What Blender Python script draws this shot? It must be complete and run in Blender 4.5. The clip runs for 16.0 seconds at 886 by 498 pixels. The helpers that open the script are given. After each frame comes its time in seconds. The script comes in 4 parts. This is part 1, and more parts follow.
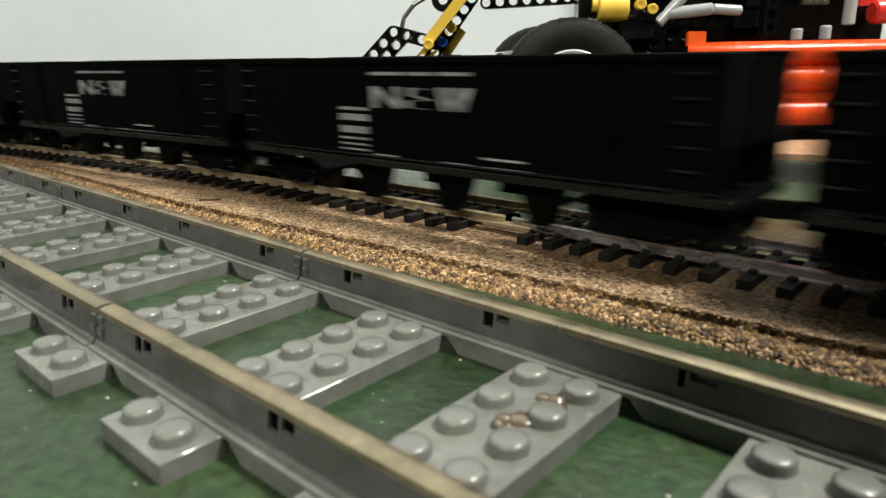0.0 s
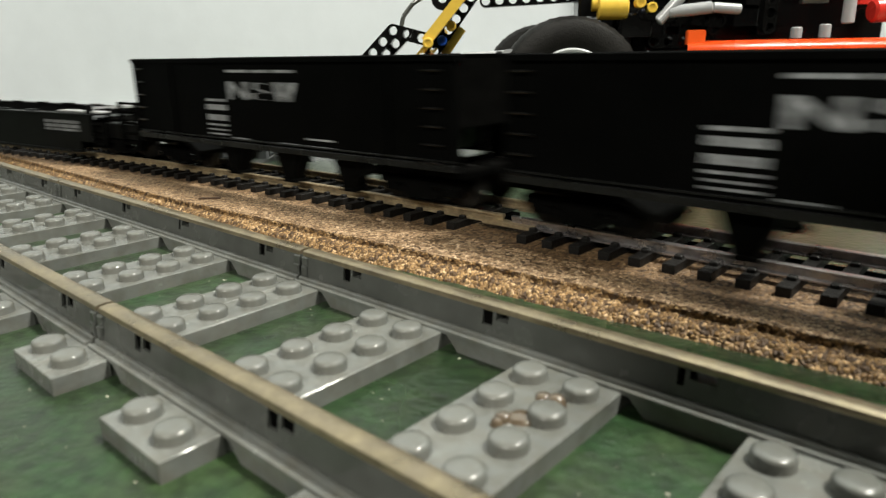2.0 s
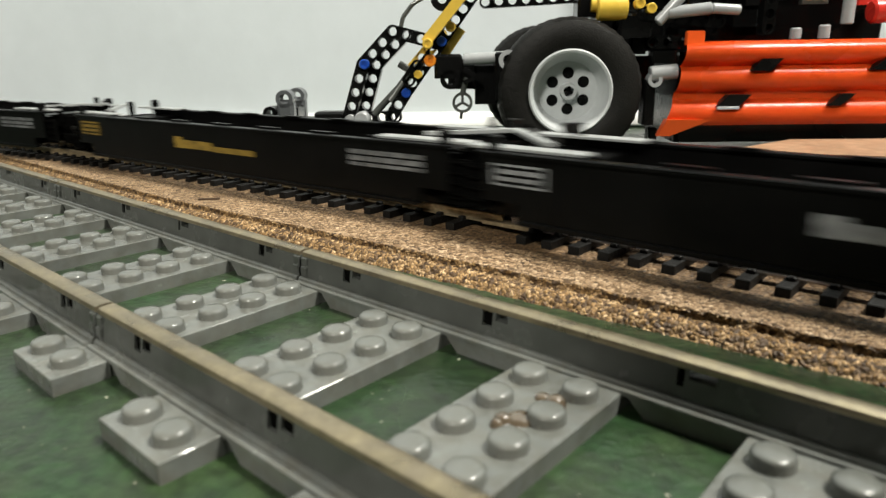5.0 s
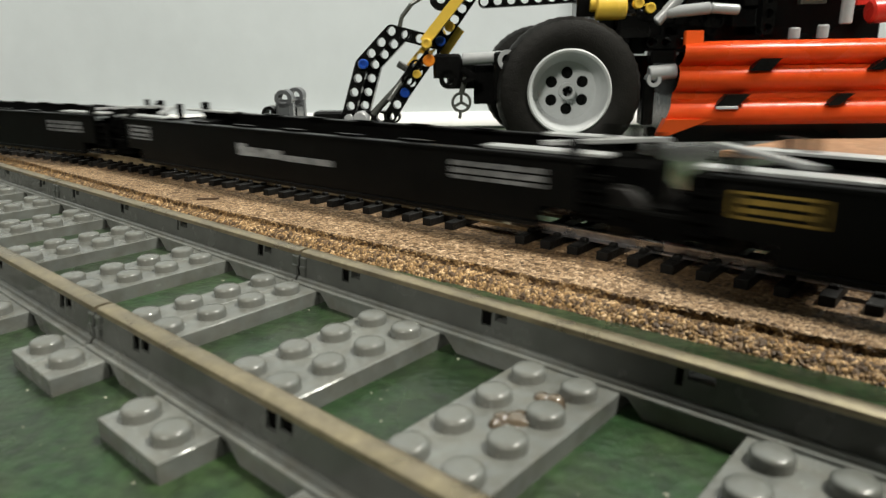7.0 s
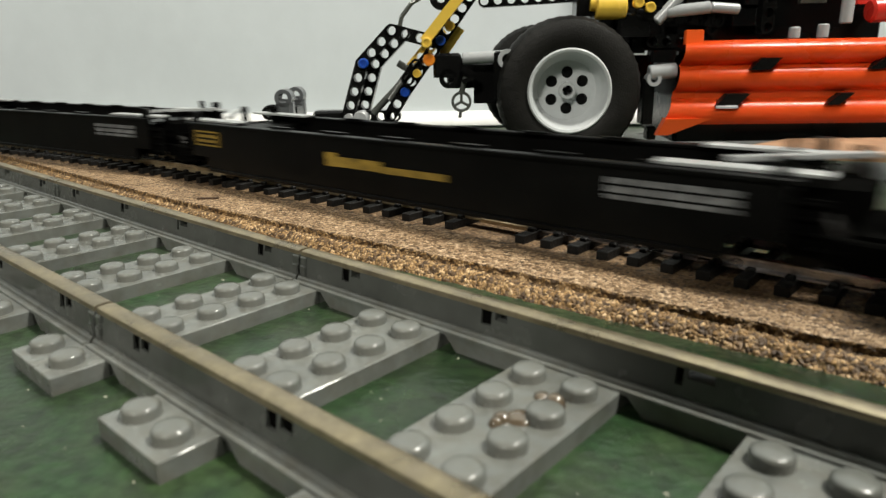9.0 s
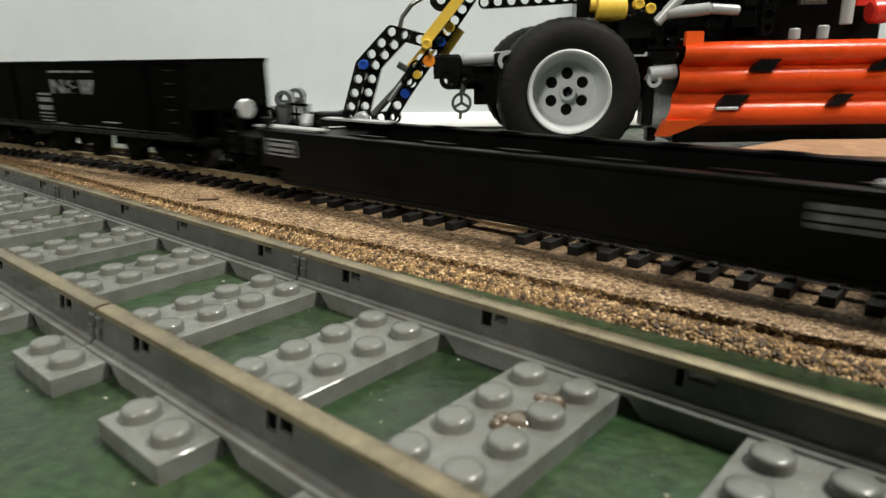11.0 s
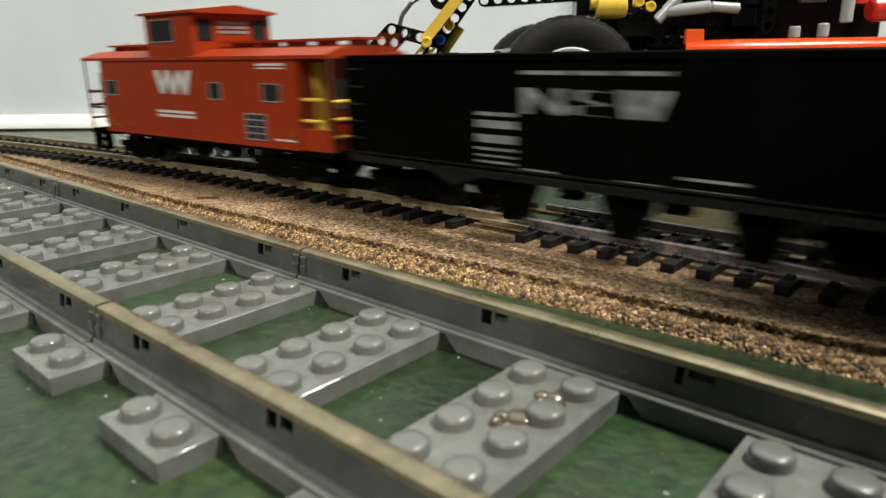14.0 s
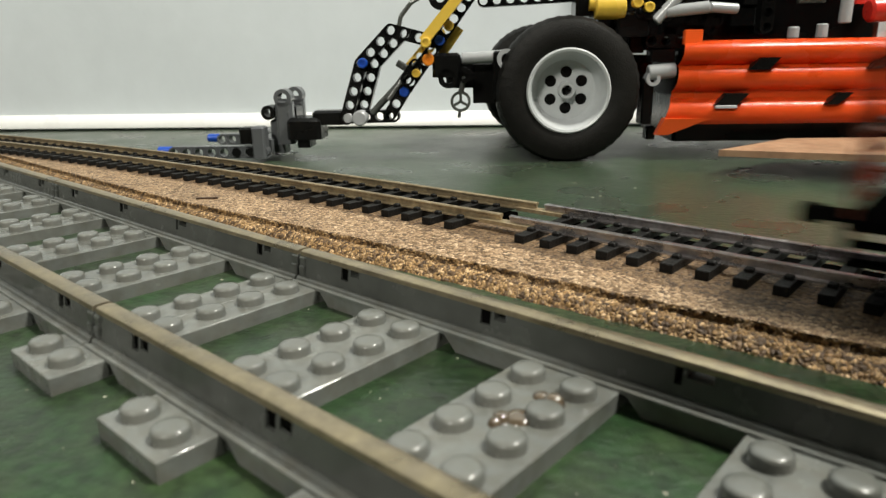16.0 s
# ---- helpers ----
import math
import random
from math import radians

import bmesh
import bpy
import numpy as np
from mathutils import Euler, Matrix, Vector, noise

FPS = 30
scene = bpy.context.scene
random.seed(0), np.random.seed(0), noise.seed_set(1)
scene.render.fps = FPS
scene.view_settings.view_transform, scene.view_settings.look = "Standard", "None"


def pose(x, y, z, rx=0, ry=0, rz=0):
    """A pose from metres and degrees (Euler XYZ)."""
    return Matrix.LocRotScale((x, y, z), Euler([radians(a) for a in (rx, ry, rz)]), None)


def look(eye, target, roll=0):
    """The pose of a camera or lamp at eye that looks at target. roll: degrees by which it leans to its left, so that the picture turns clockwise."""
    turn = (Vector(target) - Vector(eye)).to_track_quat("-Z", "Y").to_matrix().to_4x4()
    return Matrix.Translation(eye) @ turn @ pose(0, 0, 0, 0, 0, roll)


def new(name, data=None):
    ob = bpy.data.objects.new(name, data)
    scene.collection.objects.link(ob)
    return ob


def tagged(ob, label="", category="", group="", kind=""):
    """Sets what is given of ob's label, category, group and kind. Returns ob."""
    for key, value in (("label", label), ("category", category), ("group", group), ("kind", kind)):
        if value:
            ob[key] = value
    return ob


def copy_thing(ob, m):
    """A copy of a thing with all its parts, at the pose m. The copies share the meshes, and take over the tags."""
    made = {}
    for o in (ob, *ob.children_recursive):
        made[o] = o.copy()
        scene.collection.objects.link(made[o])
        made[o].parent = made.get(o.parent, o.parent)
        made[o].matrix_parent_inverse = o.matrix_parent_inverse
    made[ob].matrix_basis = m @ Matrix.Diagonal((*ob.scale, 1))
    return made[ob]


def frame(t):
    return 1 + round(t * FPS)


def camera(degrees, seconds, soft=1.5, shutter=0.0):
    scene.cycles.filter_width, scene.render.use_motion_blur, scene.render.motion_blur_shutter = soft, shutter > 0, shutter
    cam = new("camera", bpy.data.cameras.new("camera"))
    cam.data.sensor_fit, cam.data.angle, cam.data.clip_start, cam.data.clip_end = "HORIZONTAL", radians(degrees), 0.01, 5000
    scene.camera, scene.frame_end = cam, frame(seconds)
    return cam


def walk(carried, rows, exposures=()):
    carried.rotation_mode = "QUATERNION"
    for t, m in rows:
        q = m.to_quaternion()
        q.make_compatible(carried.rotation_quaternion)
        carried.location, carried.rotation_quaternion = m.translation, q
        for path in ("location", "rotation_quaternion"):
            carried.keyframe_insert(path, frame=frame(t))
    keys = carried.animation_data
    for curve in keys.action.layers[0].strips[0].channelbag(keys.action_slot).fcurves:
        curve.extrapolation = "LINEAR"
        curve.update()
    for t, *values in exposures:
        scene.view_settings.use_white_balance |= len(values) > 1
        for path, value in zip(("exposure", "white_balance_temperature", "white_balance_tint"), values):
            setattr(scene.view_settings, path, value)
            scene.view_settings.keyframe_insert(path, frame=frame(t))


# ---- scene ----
# the camera: a phone lying close beside the toy track, all but still
EYE = (0.10795, -0.05953, 0.04708)
cam = camera(66.73, 16.0, soft=1.3, shutter=1.0)
PATH = [
    (0.0, pose(*EYE, 73.80, 0.94, 41.52)), (1.5, pose(*EYE, 73.68, 0.94, 41.48)), (4.2, pose(*EYE, 73.73, 0.94, 41.48)),
    (6.5, pose(*EYE, 73.73, 0.94, 41.36)), (9.0, pose(*EYE, 73.67, 0.94, 41.36)), (11.5, pose(*EYE, 73.78, 0.94, 41.37)),
    (12.5, pose(*EYE, 73.68, 0.94, 41.37)), (14.0, pose(*EYE, 73.62, 0.94, 41.36)), (14.5, pose(*EYE, 73.67, 0.94, 41.35)),
    (16.0, pose(*EYE, 73.65, 0.94, 41.29)),
]
EXPOSURES = [(0.0, 0.12), (4.2, 0.12), (6.3, -0.18), (13.0, -0.18), (14.0, -0.06), (15.0, -0.02), (16.0, -0.18)]
walk(cam, PATH, EXPOSURES)
cam.data.dof.use_dof = True
cam.data.dof.focus_distance = 0.19
cam.data.dof.aperture_fstop = 34

# ---------- light: two hanging lamps, a strong one behind the train and a weaker one behind the camera ----------
world = bpy.data.worlds.new("world")
scene.world = world
world.use_nodes = True
world.node_tree.nodes["Background"].inputs[0].default_value = (0.9, 1.0, 0.92, 1)
world.node_tree.nodes["Background"].inputs[1].default_value = 0.0
LAMPS = (((0.57, 0.37, 1.20), 29, 0.26), ((0.35, -1.10, 1.00), 16, 0.26))
for where, power, width in LAMPS:
    lamp = bpy.data.lights.new("ceiling_lamp_light", "AREA")
    lamp.shape, lamp.size, lamp.energy, lamp.color = "DISK", width, power, (1.0, 0.975, 0.87)
    new("ceiling_lamp_light", lamp).matrix_world = look(where, (-0.05, 0.15, 0))

# ---------- helpers ----------
MM = 0.001


def node_material(name, color, rough=0.5, metal=0.0, vary=0.12, scale=300.0, bump=0.0, bump_scale=900.0, blotch=0.1,
                  blotch_scale=25.0, coat=0.0, second=None, rough_vary=0.08, by_object=0.0, spec=0.5, sheen=0.0):
    m = bpy.data.materials.new(name)
    m.use_nodes = True
    t = m.node_tree
    bsdf = t.nodes["Principled BSDF"]
    co = t.nodes.new("ShaderNodeTexCoord").outputs["Object"]

    def noise_tex(s, detail=4.0):
        n = t.nodes.new("ShaderNodeTexNoise")
        n.inputs["Scale"].default_value, n.inputs["Detail"].default_value = s, detail
        t.links.new(co, n.inputs["Vector"])
        return n.outputs["Fac"]

    def ramp(fac, lo, hi):
        r = t.nodes.new("ShaderNodeMapRange")
        r.inputs["From Min"].default_value, r.inputs["From Max"].default_value = 0.3, 0.7
        r.inputs["To Min"].default_value, r.inputs["To Max"].default_value = lo, hi
        t.links.new(fac, r.inputs["Value"])
        return r.outputs["Result"]

    def times(a, b):
        n = t.nodes.new("ShaderNodeMath")
        n.operation = "MULTIPLY"
        t.links.new(a, n.inputs[0])
        t.links.new(b, n.inputs[1])
        return n.outputs[0]

    fine, broad = noise_tex(scale), noise_tex(blotch_scale, 5.0)
    value = times(ramp(fine, 1 - vary, 1 + vary), ramp(broad, 1 - blotch, 1 + blotch))
    if by_object:
        info = t.nodes.new("ShaderNodeObjectInfo")
        r = t.nodes.new("ShaderNodeMapRange")
        r.inputs["To Min"].default_value, r.inputs["To Max"].default_value = 1 - by_object, 1 + by_object
        t.links.new(info.outputs["Random"], r.inputs["Value"])
        value = times(value, r.outputs["Result"])
    mix = t.nodes.new("ShaderNodeMix")
    mix.data_type = "RGBA"
    mix.inputs[6].default_value = (*color, 1)
    mix.inputs[7].default_value = (*(second or color), 1)
    t.links.new(ramp(noise_tex(blotch_scale * 3.1, 6.0), 0, 1), mix.inputs[0])
    hsv = t.nodes.new("ShaderNodeHueSaturation")
    t.links.new(mix.outputs[2], hsv.inputs["Color"])
    t.links.new(value, hsv.inputs["Value"])
    t.links.new(hsv.outputs["Color"], bsdf.inputs["Base Color"])
    t.links.new(ramp(broad, rough - rough_vary, rough + rough_vary), bsdf.inputs["Roughness"])
    bsdf.inputs["Metallic"].default_value = metal
    bsdf.inputs["Specular IOR Level"].default_value = spec
    bsdf.inputs["Sheen Weight"].default_value = sheen
    bsdf.inputs["Sheen Roughness"].default_value = 0.35
    bsdf.inputs["Coat Weight"].default_value = coat
    bsdf.inputs["Coat Roughness"].default_value = 0.08
    if bump:
        b = t.nodes.new("ShaderNodeBump")
        b.inputs["Strength"].default_value, b.inputs["Distance"].default_value = bump, 0.0004
        t.links.new(noise_tex(bump_scale, 3.0), b.inputs["Height"])
        t.links.new(b.outputs["Normal"], bsdf.inputs["Normal"])
    return m


def cork_material(name, scale, stops, bump, seam):
    m = bpy.data.materials.new(name)
    m.use_nodes = True
    t = m.node_tree
    bsdf = t.nodes["Principled BSDF"]
    co = t.nodes.new("ShaderNodeTexCoord").outputs["Object"]
    warp = t.nodes.new("ShaderNodeTexNoise")
    warp.inputs["Scale"].default_value = 700
    t.links.new(co, warp.inputs["Vector"])
    add = t.nodes.new("ShaderNodeMix")
    add.data_type = "VECTOR"
    add.inputs[0].default_value = 0.0012
    t.links.new(co, add.inputs[4])
    t.links.new(warp.outputs["Color"], add.inputs[5])
    cells = t.nodes.new("ShaderNodeTexVoronoi")
    cells.inputs["Scale"].default_value = scale
    t.links.new(add.outputs[1], cells.inputs["Vector"])
    sep = t.nodes.new("ShaderNodeSeparateColor")
    t.links.new(cells.outputs["Color"], sep.inputs["Color"])
    ramp = t.nodes.new("ShaderNodeValToRGB")
    e = ramp.color_ramp.elements
    e[0].position, e[0].color = 0.0, (*stops[0][1], 1)
    e[1].position, e[1].color = 1.0, (*stops[-1][1], 1)
    for at, c in stops[1:-1]:
        k = e.new(at)
        k.color = (*c, 1)
    t.links.new(sep.outputs["Red"], ramp.inputs["Fac"])
    broad = t.nodes.new("ShaderNodeTexNoise")
    broad.inputs["Scale"].default_value = 70
    t.links.new(co, broad.inputs["Vector"])
    r = t.nodes.new("ShaderNodeMapRange")
    r.inputs["From Min"].default_value, r.inputs["From Max"].default_value = 0.3, 0.7
    r.inputs["To Min"].default_value, r.inputs["To Max"].default_value = 0.85, 1.15
    t.links.new(broad.outputs["Fac"], r.inputs["Value"])
    hsv = t.nodes.new("ShaderNodeHueSaturation")
    t.links.new(ramp.outputs["Color"], hsv.inputs["Color"])
    t.links.new(r.outputs["Result"], hsv.inputs["Value"])
    # darken the granule edges: crevice shade put into the colour
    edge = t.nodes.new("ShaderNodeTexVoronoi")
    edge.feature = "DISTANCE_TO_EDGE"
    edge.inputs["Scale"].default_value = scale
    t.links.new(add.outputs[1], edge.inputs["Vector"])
    crevice_shade = t.nodes.new("ShaderNodeMapRange")
    crevice_shade.inputs["From Max"].default_value = seam
    t.links.new(edge.outputs["Distance"], crevice_shade.inputs["Value"])
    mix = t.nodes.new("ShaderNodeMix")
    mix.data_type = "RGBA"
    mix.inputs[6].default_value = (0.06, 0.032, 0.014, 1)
    t.links.new(crevice_shade.outputs["Result"], mix.inputs[0])
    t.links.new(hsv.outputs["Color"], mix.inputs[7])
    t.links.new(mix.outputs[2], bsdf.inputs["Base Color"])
    bsdf.inputs["Roughness"].default_value = 0.6
    b = t.nodes.new("ShaderNodeBump")
    b.inputs["Strength"].default_value, b.inputs["Distance"].default_value = bump, 0.0005
    b.invert = True
    t.links.new(cells.outputs["Distance"], b.inputs["Height"])
    t.links.new(b.outputs["Normal"], bsdf.inputs["Normal"])
    return m


GREEN = node_material("green_board_paint", (0.0090, 0.031, 0.0080), 0.32, vary=0.5, scale=420, bump=0.5, bump_scale=700, blotch=0.35,
                      blotch_scale=28, second=(0.020, 0.035, 0.012), rough_vary=0.1, sheen=0.22)
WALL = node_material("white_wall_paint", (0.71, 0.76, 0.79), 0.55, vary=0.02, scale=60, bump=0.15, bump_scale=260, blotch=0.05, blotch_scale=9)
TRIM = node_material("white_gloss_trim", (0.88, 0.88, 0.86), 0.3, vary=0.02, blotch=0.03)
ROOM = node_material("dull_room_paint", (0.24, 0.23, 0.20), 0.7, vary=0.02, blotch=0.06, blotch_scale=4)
CEIL = node_material("ceiling_paint", (0.5, 0.5, 0.47), 0.7, vary=0.02, blotch=0.03, blotch_scale=4)
GREY = node_material("grey_toy_plastic", (0.155, 0.163, 0.155), 0.20, vary=0.05, scale=500, bump=0.30, bump_scale=520, blotch=0.2, blotch_scale=110, second=(0.133, 0.132, 0.116), rough_vary=0.1, by_object=0.05)
# rail sides' shade put into a darker grey; some buggy parts share it
GREY_DARK = node_material("darkened_grey_plastic", (0.074, 0.078, 0.072), 0.22, vary=0.06, bump=0.1, blotch=0.18, blotch_scale=120, rough_vary=0.1)
RAIL_METAL = node_material("tarnished_rail_metal", (0.37, 0.31, 0.20), 0.36, metal=0.75, vary=0.12, scale=900, blotch=0.2, blotch_scale=130, second=(0.29, 0.245, 0.175), rough_vary=0.12, bump=0.1)
BRASS_RAIL = node_material("brown_brass_rail", (0.42, 0.335, 0.21), 0.38, metal=0.6, vary=0.2, scale=800, blotch=0.25, blotch_scale=100, second=(0.30, 0.235, 0.15))
NICKEL = node_material("nickel_rail", (0.52, 0.50, 0.50), 0.3, metal=0.9, vary=0.15, scale=800, blotch=0.2, blotch_scale=120, second=(0.34, 0.31, 0.32))
TIE = node_material("black_tie_plastic", (0.006, 0.0055, 0.005), 0.5, spec=0.25, vary=0.3, scale=1200, bump=0.5, bump_scale=1600, by_object=0.2)
# broken face: more contrast, with the slope's shade put into darker stops
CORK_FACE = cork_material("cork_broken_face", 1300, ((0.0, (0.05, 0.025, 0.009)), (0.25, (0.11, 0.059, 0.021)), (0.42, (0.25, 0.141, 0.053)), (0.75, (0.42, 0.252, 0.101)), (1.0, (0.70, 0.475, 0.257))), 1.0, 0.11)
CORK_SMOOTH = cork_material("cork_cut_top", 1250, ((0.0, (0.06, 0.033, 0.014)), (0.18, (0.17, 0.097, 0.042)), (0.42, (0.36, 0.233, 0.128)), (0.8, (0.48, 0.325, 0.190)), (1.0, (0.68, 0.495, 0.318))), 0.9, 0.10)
CORK_DARKER = cork_material("cork_darker_top", 1250, ((0.0, (0.025, 0.013, 0.004)), (0.18, (0.071, 0.037, 0.013)), (0.42, (0.151, 0.089, 0.041)), (0.8, (0.202, 0.124, 0.061)), (1.0, (0.286, 0.188, 0.102))), 0.9, 0.10)
BLACK = node_material("satin_black_car_paint", (0.0016, 0.0017, 0.0016), 0.5, spec=0.025, vary=0.15, bump=0.1, blotch=0.2, blotch_scale=60)
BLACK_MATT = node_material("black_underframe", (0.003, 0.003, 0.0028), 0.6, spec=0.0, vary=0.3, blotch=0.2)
WELL_BLACK = node_material("gloss_black_well_paint", (0.003, 0.003, 0.003), 0.36, spec=0.14, vary=0.2, bump=0.1, blotch=0.2, blotch_scale=70)
WHEEL = node_material("blackened_wheel", (0.012, 0.011, 0.010), 0.5, spec=0.25)
WHITE = node_material("white_paint_mark", (0.66, 0.66, 0.64), 0.45, vary=0.05)
STEEL = node_material("wheel_steel", (0.35, 0.33, 0.3), 0.35, metal=0.9, blotch=0.2)
DECK = node_material("silver_deck_plate", (0.42, 0.43, 0.43), 0.35, metal=0.3, vary=0.1, blotch=0.15)
SILL_BLACK = node_material("gloss_black_sill_paint", (0.004, 0.004, 0.004), 0.28, spec=0.5, vary=0.2, blotch=0.2, blotch_scale=90)
LETTER = node_material("white_lettering", (0.24, 0.25, 0.26), 0.5, vary=0.5, scale=500, blotch=0.35, blotch_scale=160)
LETTER_DIM = node_material("worn_small_lettering", (0.14, 0.145, 0.15), 0.5, vary=0.75, scale=700, blotch=0.4, blotch_scale=220)
LETTER_Y = node_material("yellow_lettering", (0.26, 0.17, 0.028), 0.5, vary=0.45, scale=500, blotch=0.3, blotch_scale=160)
RED = node_material("red_caboose_paint", (0.31, 0.032, 0.006), 0.42, vary=0.06, bump=0.1, blotch=0.1, blotch_scale=40, spec=0.2)
RAILING = node_material("dull_red_railing_paint", (0.13, 0.03, 0.012), 0.5, vary=0.15, blotch=0.2, blotch_scale=150)
YELLOW = node_material("yellow_plastic", (0.75, 0.5, 0.07), 0.3, vary=0.05, blotch=0.08)
ORANGE = node_material("orange_panel_plastic", (0.98, 0.125, 0.02), 0.3, vary=0.03, bump=0.05, blotch=0.05, coat=0.1)
RED_PL = node_material("red_plastic", (0.55, 0.03, 0.02), 0.25, vary=0.04, blotch=0.06)
BLUE = node_material("blue_pin_plastic", (0.012, 0.07, 0.42), 0.3, vary=0.05)
TECH_BLACK = node_material("black_toy_plastic", (0.004, 0.004, 0.004), 0.27, spec=0.3, vary=0.1, blotch=0.15, bump=0.05)
FORK_GREY = node_material("dark_grey_toy_plastic", (0.095, 0.10, 0.105), 0.3, vary=0.05, blotch=0.08)
TECH_GREY = node_material("light_grey_toy_plastic", (0.36, 0.37, 0.38), 0.28, vary=0.05, blotch=0.08)
RIM = node_material("pale_grey_rim_plastic", (0.52, 0.54, 0.55), 0.3, vary=0.04, blotch=0.06)
RUBBER = node_material("tyre_rubber", (0.008, 0.0075, 0.0065), 0.55, spec=0.2, vary=0.2, blotch=0.2, bump=0.4, bump_scale=1500)
WOOD = node_material("brown_wood", (0.36, 0.22, 0.13), 0.55, vary=0.15, scale=260, bump=0.3, bump_scale=500, blotch=0.15, blotch_scale=50, second=(0.28, 0.16, 0.09))
SPLINTER = node_material("dark_splinter_wood", (0.075, 0.042, 0.024), 0.65, vary=0.3, scale=900, blotch=0.2, blotch_scale=200)
GLASS_DARK = node_material("dark_window_glazing", (0.02, 0.022, 0.022), 0.08, vary=0.05)
GLUE = node_material("clear_glue", (0.10, 0.075, 0.05), 0.05, vary=0.3, coat=1.0, rough_vary=0.02)
LAMP = bpy.data.materials.new("lamp_glow")
LAMP.use_nodes = True
LAMP.node_tree.nodes["Principled BSDF"].inputs["Emission Color"].default_value = (1, 0.97, 0.88, 1)
LAMP.node_tree.nodes["Principled BSDF"].inputs["Emission Strength"].default_value = 3


def add(bm, verts, faces):
    vs = [bm.verts.new((x * MM, y * MM, z * MM)) for x, y, z in verts]
    for f in faces:
        try:
            bm.faces.new([vs[i] for i in f])
        except ValueError:
            pass


BOX_FACES = [(0, 3, 2, 1), (4, 5, 6, 7), (0, 1, 5, 4), (1, 2, 6, 5), (2, 3, 7, 6), (3, 0, 4, 7)]


def box(bm, x0, x1, y0, y1, z0, z1, c=0.0, taper=0.0):
    """A box in millimetres; c chamfers the four top edges and the uprights."""
    if c <= 0:
        a = taper
        add(bm, [(x0, y0, z0), (x1, y0, z0), (x1, y1, z0), (x0, y1, z0), (x0 + a, y0 + a, z1), (x1 - a, y0 + a, z1), (x1 - a, y1 - a, z1), (x0 + a, y1 - a, z1)], BOX_FACES)
        return
    ring = [(x0 + c, y0), (x1 - c, y0), (x1, y0 + c), (x1, y1 - c), (x1 - c, y1), (x0 + c, y1), (x0, y1 - c), (x0, y0 + c)]
    top = [(x0 + 1.6 * c, y0 + c), (x1 - 1.6 * c, y0 + c), (x1 - c, y0 + 1.6 * c), (x1 - c, y1 - 1.6 * c), (x1 - 1.6 * c, y1 - c), (x0 + 1.6 * c, y1 - c), (x0 + c, y1 - 1.6 * c), (x0 + c, y0 + 1.6 * c)]
    vs = [(x, y, z0) for x, y in ring] + [(x, y, z1 - c) for x, y in ring] + [(x, y, z1) for x, y in top]
    fs = [tuple(range(7, -1, -1)), tuple(range(16, 24))]
    for k in (0, 8):
        fs += [(k + i, k + (i + 1) % 8, k + 8 + (i + 1) % 8, k + 8 + i) for i in range(8)]
    add(bm, vs, fs)


def turned(bm, profile, place=None, seg=20, closed=False):
    """A body of revolution about local z from (radius, height) in millimetres, put at place (a matrix in millimetres)."""
    place = place or Matrix()
    vs, fs = [], []
    for r, z in profile:
        for i in range(seg):
            a = 2 * math.pi * i / seg
            vs.append(tuple(place @ Vector((r * math.cos(a), r * math.sin(a), z))))
    n = len(profile)
    for k in range(n if closed else n - 1):
        a, b = k * seg, (k + 1) % n * seg
        fs += [(a + i, a + (i + 1) % seg, b + (i + 1) % seg, b + i) for i in range(seg)]
    if not closed:
        if profile[0][0] > 0:
            fs.append(tuple(range(seg - 1, -1, -1)))
        if profile[-1][0] > 0:
            fs.append(tuple((n - 1) * seg + i for i in range(seg)))
    add(bm, vs, fs)


def along(p0, p1):
    """The matrix that lays local z from p0 towards p1."""
    d = Vector(p1) - Vector(p0)
    return Matrix.Translation(p0) @ d.to_track_quat("Z", "Y").to_matrix().to_4x4()


def rod(bm, p0, p1, r, seg=12, c=0.0):
    h = (Vector(p1) - Vector(p0)).length
    prof = [(r - c, 0), (r, c), (r, h - c), (r - c, h)] if c else [(r, 0), (r, h)]
    turned(bm, prof, along(p0, p1), seg)


def bar(bm, p0, p1, w, t, side=(0, 1, 0)):
    """A flat bar from p0 to p1, w wide across and t thick along side."""
    p0, p1, s = Vector(p0), Vector(p1), Vector(side).normalized()
    d = (p1 - p0).normalized()
    n = s.cross(d).normalized()
    vs = []
    for p in (p0, p1):
        for a, b in ((-1, -1), (1, -1), (1, 1), (-1, 1)):
            vs.append(tuple(p + n * (a * w / 2) + s * (b * t / 2)))
    add(bm, vs, BOX_FACES)


def sweep(bm, stations, profile):
    """Sweep a closed (offset, height) profile along stations of (x, y, heading)."""
    vs, fs = [], []
    n = len(profile)
    for x, y, h in stations:
        for o, z in profile:
            vs.append((x - math.sin(h) * o, y + math.cos(h) * o, z))
    for k in range(len(stations) - 1):
        for i in range(n):
            j = (i + 1) % n
            fs.append((k * n + i, (k + 1) * n + i, (k + 1) * n + j, k * n + j))
    fs.append(tuple(range(n)))
    fs.append(tuple((len(stations) - 1) * n + i for i in range(n - 1, -1, -1)))
    add(bm, vs, fs)


def mesh_from(name, bm, material, smooth=35):
    bmesh.ops.recalc_face_normals(bm, faces=bm.faces[:])
    me = bpy.data.meshes.new(name)
    bm.to_mesh(me)
    bm.free()
    me.materials.append(material)
    if smooth:
        me.shade_smooth()
        me.set_sharp_from_angle(angle=radians(smooth))
    return me


def part(name, bm, material, parent, label="", smooth=35):
    ob = new(name, mesh_from(name, bm, material, smooth))
    ob.parent = parent
    if label:
        tagged(ob, label)
    return ob


